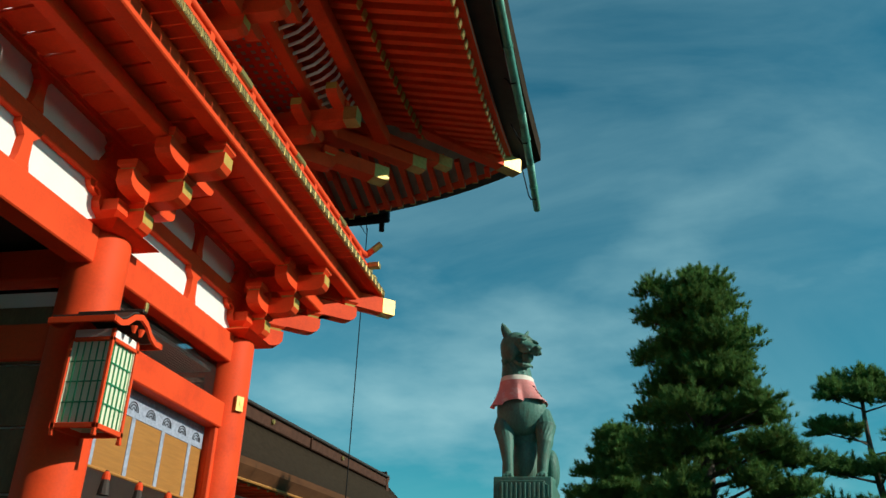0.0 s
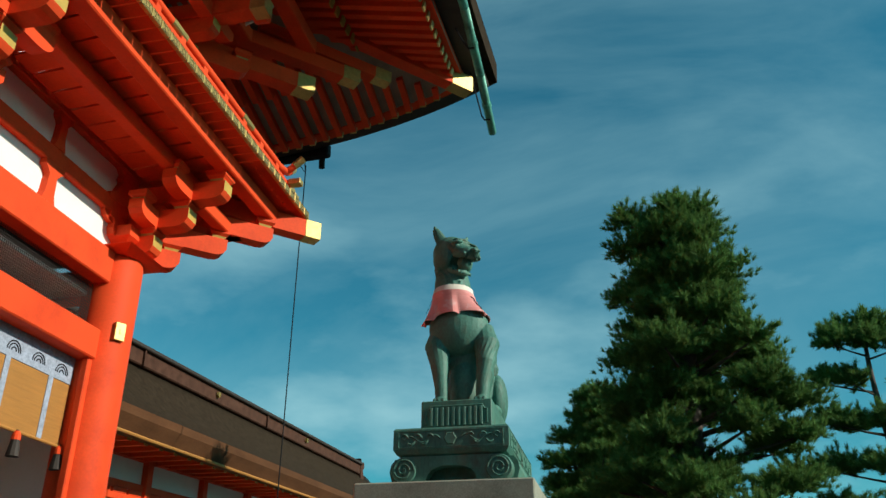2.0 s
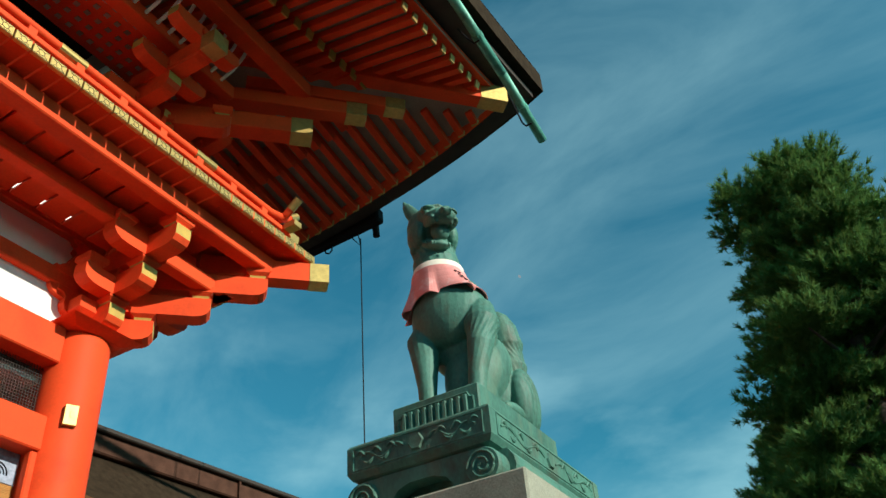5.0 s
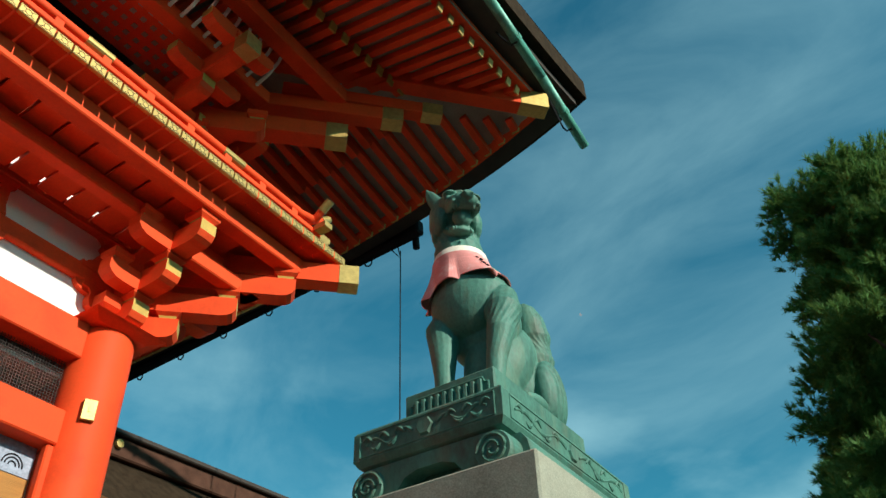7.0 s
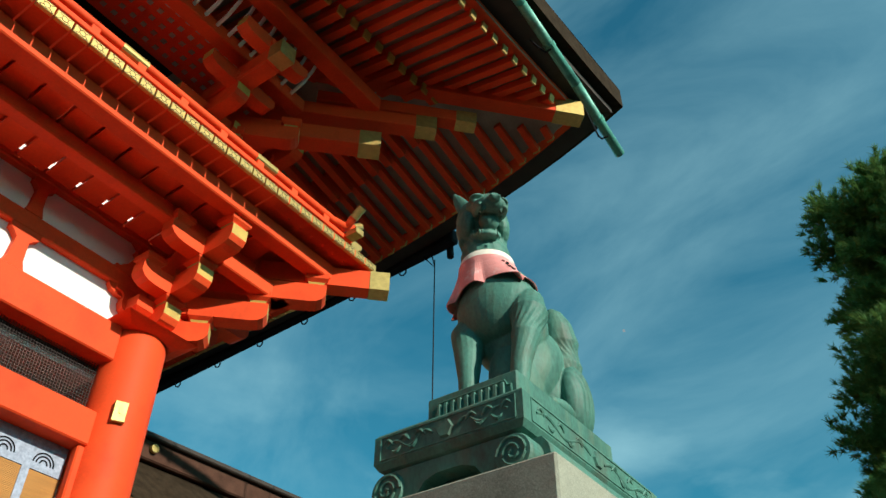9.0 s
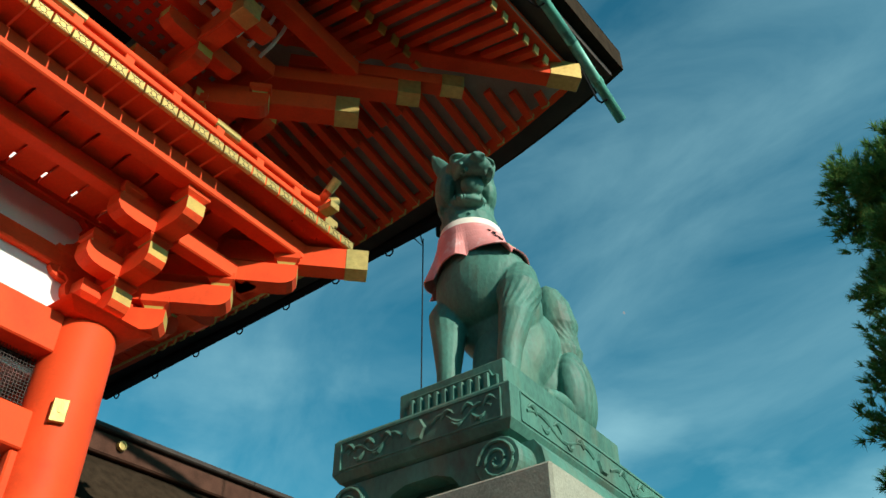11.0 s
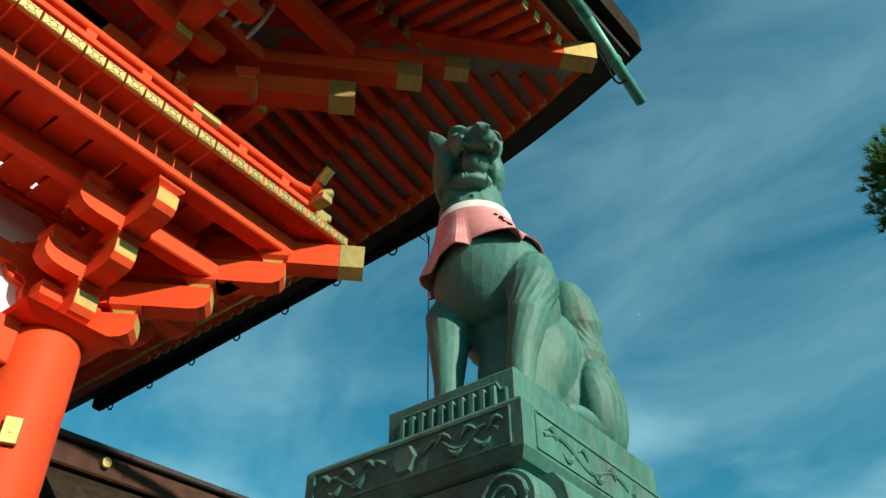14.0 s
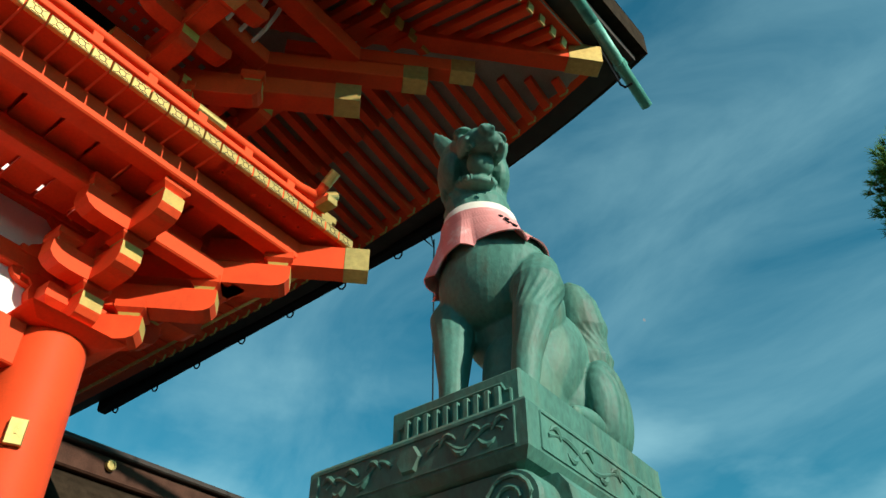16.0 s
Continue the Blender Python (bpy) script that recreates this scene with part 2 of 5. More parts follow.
def gp(name, bm, mats, label="", smooth=False, parent=None):
    """A part of the gate, built in world places."""
    if parent is None:
        bmesh.ops.transform(bm, matrix=INV, verts=bm.verts)
        return part(name, bm, mats, gate, label, smooth)
    bmesh.ops.transform(bm, matrix=parent.matrix_basis.inverted() @ INV, verts=bm.verts)
    return part(name, bm, mats, parent, label, smooth)


def pillars():
    for x in (PX, PX - 2.3, PX - 4.6):
        for y in PYS:
            bm = bmesh.new()
            tube(bm, [(x, y, 0.12), (x, y, 1.5), (x, y, 4.6), (x, y, 5.04), (x, y, 5.12)], [PR, PR, PR, PR * 0.99, PR * 0.93], 32)
            p = gp("pillar", bm, RED, "round vermilion lacquered timber pillar", smooth=True)
            bm = bmesh.new()
            tube(bm, [(x, y, 0), (x, y, 0.12)], [0.42, 0.36], 20)
            gp("pillar_base", bm, GRANITE, "round granite plinth", parent=p)


pillars()


def beam_y(name, x0, x1, y0, y1, z0, z1, bevel=0.012, mats=RED, label=""):
    bm = bmesh.new()
    box(bm, x0, x1, y0, y1, z0, z1, bevel)
    return gp(name, bm, mats, label)


STRUT = [(-0.10, 0), (0.10, 0), (0.065, 0.10), (0.055, 0.28), (0.10, 0.33), (0.13, 0.35), (0.13, 0.40), (-0.13, 0.40), (-0.13, 0.35), (-0.10, 0.33), (-0.055, 0.28), (-0.065, 0.10)]


def front_bays():
    for (ya, yb) in zip(PYS, PYS[1:]):
        y0, y1 = yb + PR - 0.03, ya - PR + 0.03
        beam_y("tie_beam", PX - 0.10, PX + 0.13, y0, y1, 4.77, 5.10)
        beam_y("plaster_panel", PX - 0.06, PX + 0.02, y0 - 0.2, y1 + 0.2, 5.10, 5.50, 0, WHITE, "sunlit white plaster panel")
        beam_y("bracket_beam", PX - 0.09, PX + 0.09, y0 - 0.2, y1 + 0.2, 5.50, 5.66)
        beam_y("plaster_panel", PX - 0.06, PX + 0.02, y0 - 0.2, y1 + 0.2, 5.66, 6.02, 0, WHITE, "white plaster panel in shade")
        beam_y("wall_plate", PX - 0.1, PX + 0.1, y0 - 0.25, y1 + 0.25, 6.02, 6.16)
        mids = [(ya + yb) / 2 + 0.15] if ya - yb < 3 else [yb + (ya - yb) / 3, yb + 2 * (ya - yb) / 3]
        for ym in mids:
            bm = bmesh.new()
            prism(bm, STRUT, 0.06, heading(90, PX + 0.03, ym, 5.10))
            gp("strut", bm, RED)
            bm = bmesh.new()
            prism(bm, [(s * 0.8, z * 0.90) for s, z in STRUT], 0.06, heading(90, PX + 0.03, ym, 5.66))
            gp("strut", bm, RED)
        for ye, sg in ((yb, 1), (ya, -1)):
            bm = bmesh.new()
            prism(bm, [(0.0, 0.16), (0.24, 0.16), (0.29, 0.19), (0.31, 0.25), (0.30, 0.31), (0.33, 0.345), (0.39, 0.35), (0.39, 0.40), (0, 0.40)], 0.07, heading(90 * sg, PX + 0.03, ye, 5.10))
            gp("shoulder_arm", bm, RED)
            bm = bmesh.new()
            prism(bm, [(0.0, 0.0), (0.42, 0.0), (0.40, 0.05), (0.34, 0.09), (0.30, 0.17), (0.27, 0.22), (0.30, 0.25), (0.28, 0.31), (0.34, 0.36), (0, 0.36)], 0.06, heading(90 * sg, PX + 0.03, ye, 5.66))
            gp("shoulder_arm", bm, RED)
    # the end bays: lower beam, net above it, frame and blind below
    for ya, yb in ((PYS[0], PYS[1]), (PYS[2], PYS[3])):
        y0, y1 = yb + PR - 0.03, ya - PR + 0.03
        beam_y("lower_beam", PX - 0.10, PX + 0.13, y0, y1, 4.0, 4.29)
        net = bmesh.new()
        for k in range(int((y1 - y0) / 0.026)):
            box(net, PX - 0.035, PX - 0.032, y0 + k * 0.026, y0 + k * 0.026 + 0.004, 4.29, 4.77)
        for k in range(18):
            box(net, PX - 0.031, PX - 0.028, y0, y1, 4.3 + k * 0.026, 4.304 + k * 0.026)
        gp("bird_net", net, DARKWOOD, "fine dark bird netting")
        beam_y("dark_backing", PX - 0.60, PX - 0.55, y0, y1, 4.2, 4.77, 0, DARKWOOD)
        for ye in (y0 + 0.03, y1 - 0.03):
            beam_y("frame_post", PX + 0.02, PX + 0.10, ye - 0.035, ye + 0.035, 0.15, 4.0)
        beam_y("sill", PX - 0.1, PX + 0.12, y0, y1, 0.9, 1.15)
        beam_y("lower_wall", PX - 0.05, PX + 0.02, y0, y1, 0.15, 0.9, 0, RED)
        # back and side walls of the niche
        beam_y("niche_wall", PX - 2.28, PX - 2.2, y0, y1, 0.1, 4.6, 0, WHITE, "pale plaster niche wall")
        for yw in (ya, yb):
            beam_y("niche_wall", PX - 2.2, PX - 0.2, yw - 0.04, yw + 0.04, 0.1, 4.6, 0, WHITE, "pale plaster niche wall")
        yo, so = (yb, -1) if yb > 2 else (ya, 1)
        # added brown boards: stand in for the passage's shade and hanging blinds
        for k in range(8):
            beam_y("dim_passage_board", PX - 2.16, PX - 0.24, yo + so * 0.06 - 0.015, yo + so * 0.06 + 0.015, 0.15 + k * 0.54, 0.67 + k * 0.54, 0.006, DIMWOOD, "brown boards standing in for the dim passage and its blinds")
        beam_y("niche_ceiling", PX - 2.3, PX - 0.1, y0, y1, 4.66, 4.7, 0, WHITE)
    # deep beams of the middle passage
    for x in (PX - 2.3, PX - 4.6):
        for (ya, yb) in zip(PYS, PYS[1:]):
            beam_y("tie_beam", x - 0.1, x + 0.1, yb, ya, 4.64, 4.97)
    for y in PYS:
        for xa in (PX - 0.2, PX - 2.5):
            beam_y("cross_beam", xa - 1.95, xa, y - 0.11, y + 0.11, 3.95, 4.28)
            beam_y("cross_beam", xa - 1.95, xa, y - 0.11, y + 0.11, 4.7, 5.0)
    beam_y("passage_ceiling", PX - 4.6, PX - 0.1, PYS[3], PYS[0], 5.1, 5.16, 0, DARKWOOD, "dark timber ceiling")


front_bays()


def masu(bm, m, w=0.2, h=0.15):
    """Bearing block: straight top half, hollowed foot."""
    n0 = len(bm.faces)
    rings = []
    for z, s in ((0, 0.62), (h * 0.25, 0.72), (h * 0.5, 1.0), (h, 1.0)):
        a = w * s / 2
        rings.append([bm.verts.new(m @ Vector(p)) for p in ((-a, -a, z), (a, -a, z), (a, a, z), (-a, a, z))])
    fs = [bm.faces.new(rings[0][::-1]), bm.faces.new(rings[-1])]
    for r0, r1 in zip(rings, rings[1:]):
        for k in range(4):
            f = bm.faces.new((r0[k], r0[(k + 1) % 4], r1[(k + 1) % 4], r1[k]))
            if k in (0, 2) and r1 is rings[1]:
                f.material_index = 1
            fs.append(f)
    bmesh.ops.recalc_face_normals(bm, faces=fs)


def arm(bm, m, s0, s1, w, h, r=0.12, cap=True):
    """Bracket arm along +x of m, from s0 to s1, with a rounded foot and an ochre end."""
    o = [(s0, 0), (s1 - r, 0), (s1 - r * 0.55, h * 0.05), (s1 - r * 0.22, h * 0.18), (s1 - 0.006, h * 0.38), (s1, h * 0.44), (s1, h), (s0, h)]
    fs = prism(bm, o, w / 2, m)
    if cap:
        fs[2 + 5].material_index = 1


def lower_bracket(y, corner=False):
    turns = [0]
    if corner:
        turns = [0, 45, 90]
    bm = bmesh.new()
    masu(bm, heading(0, PX, y, 5.17), 0.52, 0.22)
    rings = []
    for z, h in ((5.09, 0.25), (5.12, 0.34), (5.135, 0.37), (5.175, 0.30), (5.18, 0.20)):
        rings.append([bm.verts.new((PX + sx * h, y + sy * h, z)) for sx, sy in ((-1, -1), (1, -1), (1, 1), (-1, 1))])
    fs = [bm.faces.new(rings[0][::-1]), bm.faces.new(rings[-1])]
    for r0, r1 in zip(rings, rings[1:]):
        for k in range(4):
            fs.append(bm.faces.new((r0[k], r0[(k + 1) % 4], r1[(k + 1) % 4], r1[k])))
    gp("great_block", bm, [RED, OCHRE])
    for a in turns:
        k = math.sqrt(2) if a == 45 else 1
        d = Matrix.Rotation(radians(a), 4, "Z") @ Vector((1, 0, 0))
        for i, (out, z) in enumerate(((0.42, 5.14), (0.76, 5.42), (1.12, 5.70))):
            bm = bmesh.new()
            arm(bm, heading(a, PX, y, z), -0.1, out * k, 0.17, 0.20, 0.14)
            p = gp("bracket_arm", bm, [RED, OCHRE])
            bm = bmesh.new()
            q = Vector((PX, y, 0)) + d * (out * k - 0.10)
            masu(bm, heading(a, q.x, q.y, z + 0.20), 0.22, 0.12)
            gp("bearing_block", bm, [RED, OCHRE], parent=p)
        for i, (out, z, half) in enumerate(((0.0, 5.40, 0.46), (0.36, 5.42, 0.40), (0.70, 5.70, 0.44))):
            if a == 45:
                continue
            for sg in (1, -1):
                if corner and sg * (1 if a == 0 else -1) > 0 and i:
                    continue
                q = Vector((PX, y, 0)) + d * out
                bm = bmesh.new()
                arm(bm, heading(a + 90 * sg, q.x, q.y, z), 0, half, 0.15, 0.18, 0.16, cap=False)
                p = gp("cross_arm", bm, RED)
                e = heading(a + 90 * sg, q.x, q.y, z) @ Vector((half - 0.10, 0, 0.18))
                bm = bmesh.new()
                masu(bm, heading(a, e.x, e.y, e.z), 0.20, 0.10)
                gp("bearing_block", bm, [RED, OCHRE], parent=p)


for n, yy in enumerate(PYS):
    lower_bracket(yy, corner=(n == 0))


def balcony():
    y0 = PYS[3] - 1.2
    beam_y("corner_tie", -4.46, -4.32, 6.75, 7.55, 5.70, 5.86)
    beam_y("corner_tie", -5.0, -4.25, 7.42, 7.56, 5.70, 5.86)
    # carrying beams along the front and round the end
    beam_y("carrying_beam", -4.14, -3.97, y0, 7.80, 6.00, 6.18)
    beam_y("carrying_beam", -9.6, -4.14, 7.63, 7.80, 6.00, 6.18)
    beam_y("inner_beam", -4.56, -4.42, y0, 7.2, 5.90, 6.04)
    bm = bmesh.new()
    arm(bm, heading(45, PX, 6.7, 5.94), 0.9, 2.14, 0.17, 0.21, 0.05, cap=False)
    nose = gp("corner_beam", bm, RED)
    bm = bmesh.new()
    box(bm, 1.95, 2.145, -0.09, 0.09, -0.005, 0.215, 0.004, heading(45, PX, 6.7, 5.94))
    gp("gilt_cap", bm, GOLD, "gilt metal end cap", parent=nose)
    # ceiling boards under the balcony, with open joints
    n = int((7.4 - y0) / 0.27)
    for k in range(n):
        bm = bmesh.new()
        ya = y0 + k * 0.27
        m = Matrix.Translation((-4.98, 0, 6.02)) @ Matrix.Rotation(radians(-4), 4, "Y")
        box(bm, 0, 0.95, ya, ya + 0.242, 0, 0.025, 0, m)
        gp("soffit_board", bm, RED)
    # floor boards with gilt ends
    w = 0.152
    k = 0
    y = EDGE_Y - w
    first = None
    while y > y0:
        if first is None:
            bm = bmesh.new()
            box(bm, -1.3, 0, 0, w - 0.016, 0, 0.085, 0.004)
            # unseen top faces darkened so they bounce less red onto the eaves
            for fc in bm.faces:
                fc.normal_update()
                fc.material_index = 1 if fc.normal.z > 0.9 else 0
            first = part("floor_board", bm, [RED, DECK], gate)
            first.matrix_basis = INV @ Matrix.Translation((EDGE_X, y, 6.19))
            bm = bmesh.new()
            box(bm, -0.03, 0.006, -0.002, w - 0.014, -0.004, 0.089, 0.004)
            plate = set(bm.faces)
            cy = w / 2 - 0.008
            tube(bm, [(0.0065, cy + 0.026 * math.cos(t * math.pi / 6), 0.042 + 0.026 * math.sin(t * math.pi / 6)) for t in range(13)], 0.003, 5)
            for ya, za, yb2, zb in ((0.02, 0.012, 0.05, 0.03), (w - 0.034, 0.012, w - 0.064, 0.03), (0.02, 0.074, 0.05, 0.056), (w - 0.034, 0.074, w - 0.064, 0.056)):
                tube(bm, [(0.0065, ya, za), (0.0065, yb2, zb)], 0.0026, 5)
            for za in (0.004, 0.082):
                tube(bm, [(0.0065, 0.004, za), (0.0065, w - 0.02, za)], 0.0022, 5)
            for fc in bm.faces:
                fc.material_index = 0 if fc in plate else 1
            cap = part("gilt_end", bm, [GOLD, ENGRAVED], first, "engraved gilt board end")
            b = first
        else:
            b = share("floor_board", first, gate, INV @ Matrix.Translation((EDGE_X, y, 6.19)))
            share("gilt_end", cap, b, Matrix.Identity(4))["label"] = "engraved gilt board end"
        y -= w
    # boards along the end side
    x = EDGE_X - w
    while x > -9:
        b = share("floor_board", first, gate, INV @ heading(90, x + w, EDGE_Y, 6.19))
        share("gilt_end", cap, b, Matrix.Identity(4))
        x -= w
    # railing
    rx, ry = EDGE_X - 0.24, EDGE_Y - 0.24
    for name, z, hh, ww, over in (("foot_rail", 6.32, 0.08, 0.11, 0.17), ("middle_rail", 6.54, 0.055, 0.10, 0.21)):
        for axis in (0, 1):
            bm = bmesh.new()
            if axis == 0:
                box(bm, rx - ww / 2, rx + ww / 2, y0, ry + over, z, z + hh, 0.006)
            else:
                box(bm, -9.6, rx + over, ry - ww / 2, ry + ww / 2, z + 0.004, z + hh + 0.004, 0.006)
            r = gp(name, bm, RED)
            bm = bmesh.new()
            if axis == 0:
                box(bm, rx - ww / 2 - 0.005, rx + ww / 2 + 0.005, ry + over - 0.14, ry + over + 0.005, z - 0.005, z + hh + 0.005, 0.004)
            else:
                box(bm, rx + over - 0.14, rx + over + 0.005, ry - ww / 2 - 0.005, ry + ww / 2 + 0.005, z - 0.003, z + hh + 0.011, 0.004)
            gp("gilt_cap", bm, GOLD, "gilt rail end", parent=r)
    for axis in (0, 1):
        bm = bmesh.new()
        pts = []
        for s in (-9.0, -3.0, -1.0, -0.5, -0.2, 0.05, 0.21):
            up = 1.45 * max(0.0, s + 0.15) ** 2
            pts.append((rx, ry + s, 6.70 + up) if axis == 0 else (rx + s * 0.65 if s < -1 else rx + s, ry, 6.705 + up))
        tube(bm, pts, 0.042, 12)
        r = gp("top_rail", bm, RED, smooth=True)
        bm = bmesh.new()
        a, b = Vector(pts[-2]), Vector(pts[-1])
        tube(bm, [a.lerp(b, 0.35), b + (b - a) * 0.03], 0.047, 14)
        gp("gilt_cap", bm, GOLD, "gilt rail end", parent=r)
        if axis == 0:
            for yj in (6.72, 5.2, 3.7, 2.2):
                bm = bmesh.new()
                tube(bm, [(rx, yj - 0.13, 6.702), (rx, yj + 0.13, 6.702)], 0.047, 12)
                gp("rail_sleeve", bm, GOLD, "gilt sleeve", parent=r)
    y = ry - 0.30
    while y > y0:
        bm = bmesh.new()
        box(bm, rx - 0.05, rx + 0.05, y - 0.06, y + 0.06, 6.272, 6.33, 0.004)
        box(bm, rx - 0.03, rx + 0.03, y - 0.04, y + 0.04, 6.40, 6.67, 0.004)
        gp("rail_post", bm, RED)
        y -= 0.456
    x = rx - 0.30
    while x > -9:
        bm = bmesh.new()
        box(bm, x - 0.04, x + 0.04, ry - 0.03, ry + 0.03, 6.275, 6.68, 0.004)
        gp("rail_post", bm, RED)
        x -= 0.456


balcony()

# ---- unseen walls added behind the camera, blocking low sky light under the eaves ----
for name, x0, x1, y0, y1 in (("sky_block_east", 15.0, 15.3, -20.0, 14.0), ("sky_block_south", -12.0, 14.99, -18.0, -17.7)):
    bm = bmesh.new()
    box(bm, x0, x1, y0, y1, 0.0, 6.5)
    w = part(name, bm, DIMWOOD)
    tagged(w, "unseen plain brown wall added to keep low sky light off the eaves", "wall", kind="structure")

# ---- upper storey ----
EAVE_X, EAVE_Y, GY0 = -1.85, 10.45, -5.0


def lift(d):
    """Upward sweep of the eaves by the distance from the corner."""
    return 0.62 * max(0.0, 1 - d / 6.5) ** 2.4


def upper_storey():
    ux = PX - 0.1
    for y in (6.6, 4.4, 0.95, -1.2):
        bm = bmesh.new()
        tube(bm, [(ux, y, 6.2), (ux, y, 8.0)], 0.2, 24)
        gp("upper_pillar", bm, RED, smooth=True)
    beam_y("upper_wall", ux - 0.08, ux - 0.02, -1.2, 6.6, 6.2, 8.0, 0, WHITE)
    beam_y("upper_wall", -9.6, ux - 0.02, 6.55, 6.61, 6.2, 8.9, 0, WHITE)
    beam_y("upper_tie_beam", ux - 0.1, ux + 0.12, -1.2, 6.8, 7.5, 7.75)
    beam_y("upper_tie_beam", ux - 0.1, ux + 0.1, -1.2, 6.8, 6.95, 7.1)
    beam_y("bracket_plate", ux - 0.12, ux + 0.12, -1.4, 6.8, 8.0, 8.2)
    # stepped brackets
    for n, y in enumerate((6.6, 4.4, 2.7, 0.95, -1.2)):
        for a in ((0, 45, 90) if n == 0 else (0,)):
            k = math.sqrt(2) if a == 45 else 1
            d = Matrix.Rotation(radians(a), 4, "Z") @ Vector((1, 0, 0))
            for out, z in ((0.42, 7.62), (0.84, 7.86), (1.30, 8.06)):
                if a == 45 and out > 1:
                    continue
                bm = bmesh.new()
                arm(bm, heading(a, ux, y, z), -0.1, out * k, 0.17, 0.21, 0.14)
                p = gp("bracket_arm", bm, [RED, GOLD if out > 1 else OCHRE])
                q = Vector((ux, y, 0)) + d * (out * k - 0.1)
                bm = bmesh.new()
                masu(bm, heading(a, q.x, q.y, z + 0.21), 0.22, 0.12)
                gp("bearing_block", bm, [RED, OCHRE], parent=p)
                if a != 45:
                    for sg in (1, -1):
                        bm = bmesh.new()
                        arm(bm, heading(a + 90 * sg, q.x, q.y, z + 0.2), 0, 0.45, 0.15, 0.18, 0.16)
                        gp("cross_arm", bm, [RED, OCHRE])
    # purlins carried by the brackets
    beam_y("eave_purlin", -3.98, -3.78, GY0, 8.05, 8.62, 8.82)
    beam_y("eave_purlin", -9.6, -3.98, 7.85, 8.05, 8.62, 8.82)
    beam_y("inner_purlin", -4.55, -4.38, GY0, 7.42, 8.40, 8.58)
    beam_y("inner_purlin", -9.6, -4.55, 7.25, 7.42, 8.40, 8.58)
    # coved white ribs between the purlins
    for k in range(60):
        y = 7.2 - k * 0.16
        bm = bmesh.new()
        tube(bm, [(-4.40, y, 8.50), (-4.22, y, 8.56), (-4.08, y, 8.68), (-3.98, y, 8.86)], 0.022, 6)
        gp("cove_rib", bm, WHITE, "curved white rib")
    beam_y("coffered_ceiling", -5.25, -4.5, GY0, 7.3, 8.50, 8.54, 0, RED, "red coffered ceiling with white dots")
    bm = bmesh.new()
    for k in range(60):
        for q in range(5):
            x, y = -5.13 + q * 0.135, 7.1 - k * 0.135
            box(bm, x - 0.028, x + 0.028, y - 0.028, y + 0.028, 8.492, 8.499)
    gp("ceiling_dots", bm, SOFFIT)["kind"] = "stuff"
    # tail beams on the corner's diagonal, with gilt caps
    for d0, d1, z0, z1, s in ((0.2, 1.98, 8.14, 8.14, 0.22), (0.8, 2.62, 8.56, 8.55, 0.19), (1.2, 3.10, 8.80, 8.74, 0.17)):
        bm = bmesh.new()
        m = heading(45, PX - 0.10, 6.76, 0)
        slope = math.atan2(z1 - z0, d1 - d0)
        mm = m @ Matrix.Translation((d0, 0, z0)) @ Matrix.Rotation(-slope, 4, "Y")
        L = math.hypot(d1 - d0, z1 - z0)
        box(bm, 0, L, -s / 2, s / 2, -s / 2, s / 2, 0.006, mm)
        b = gp("tail_beam", bm, RED)
        bm = bmesh.new()
        box(bm, L - 0.24, L + 0.006, -s / 2 - 0.005, s / 2 + 0.005, -s / 2 - 0.005, s / 2 + 0.005, 0.004, mm)
        gp("gilt_cap", bm, GOLD, "gilt metal end cap", parent=b)
    # straight tail beam over the corner pillar
    bm = bmesh.new()
    box(bm, -5.0, -3.80, 6.5, 6.70, 8.08, 8.28, 0.006)
    b = gp("tail_beam", bm, RED)
    bm = bmesh.new()
    box(bm, -3.98, -3.795, 6.495, 6.705, 8.075, 8.285, 0.004)
    gp("gilt_cap", bm, GOLD, "gilt metal end cap", parent=b)
    # hip rafter
    bm = bmesh.new()
    a, b2 = Vector((PX, 6.7, 9.30)), Vector((-2.10, 9.93, 9.18))
    dd = b2 - a
    mm = Matrix.Translation(a) @ dd.to_track_quat("X", "Z").to_matrix().to_4x4()
    box(bm, 0, dd.length, -0.1, 0.1, -0.13, 0.12, 0.006, mm)
    h = gp("hip_rafter", bm, RED)
    bm = bmesh.new()
    box(bm, dd.length - 0.36, dd.length + 0.006, -0.106, 0.106, -0.136, 0.126, 0.004, mm)
    gp("gilt_cap", bm, GOLD, "gilt metal end cap", parent=h)


upper_storey()

TIP_X, TIP_Y = EAVE_X - 0.42, EAVE_Y - 0.42   # ends of the flying rafters
MID_X, MID_Y = TIP_X - 1.15, TIP_Y - 1.15     # ends of the base rafters


def dip(axis, d):
    """The end eave (axis 1) falls away lower from the corner than the front eave."""
    return 0.40 * (1 - math.exp(-max(0.0, d) / 1.6)) if axis else 0.0


def rafter_z(out, d, axis=0):
    """Underside height; out: distance inward from the tip line, d: distance from the corner."""
    return 8.62 + lift(d) - dip(axis, d) + 0.16 * out + 0.012 * out * out


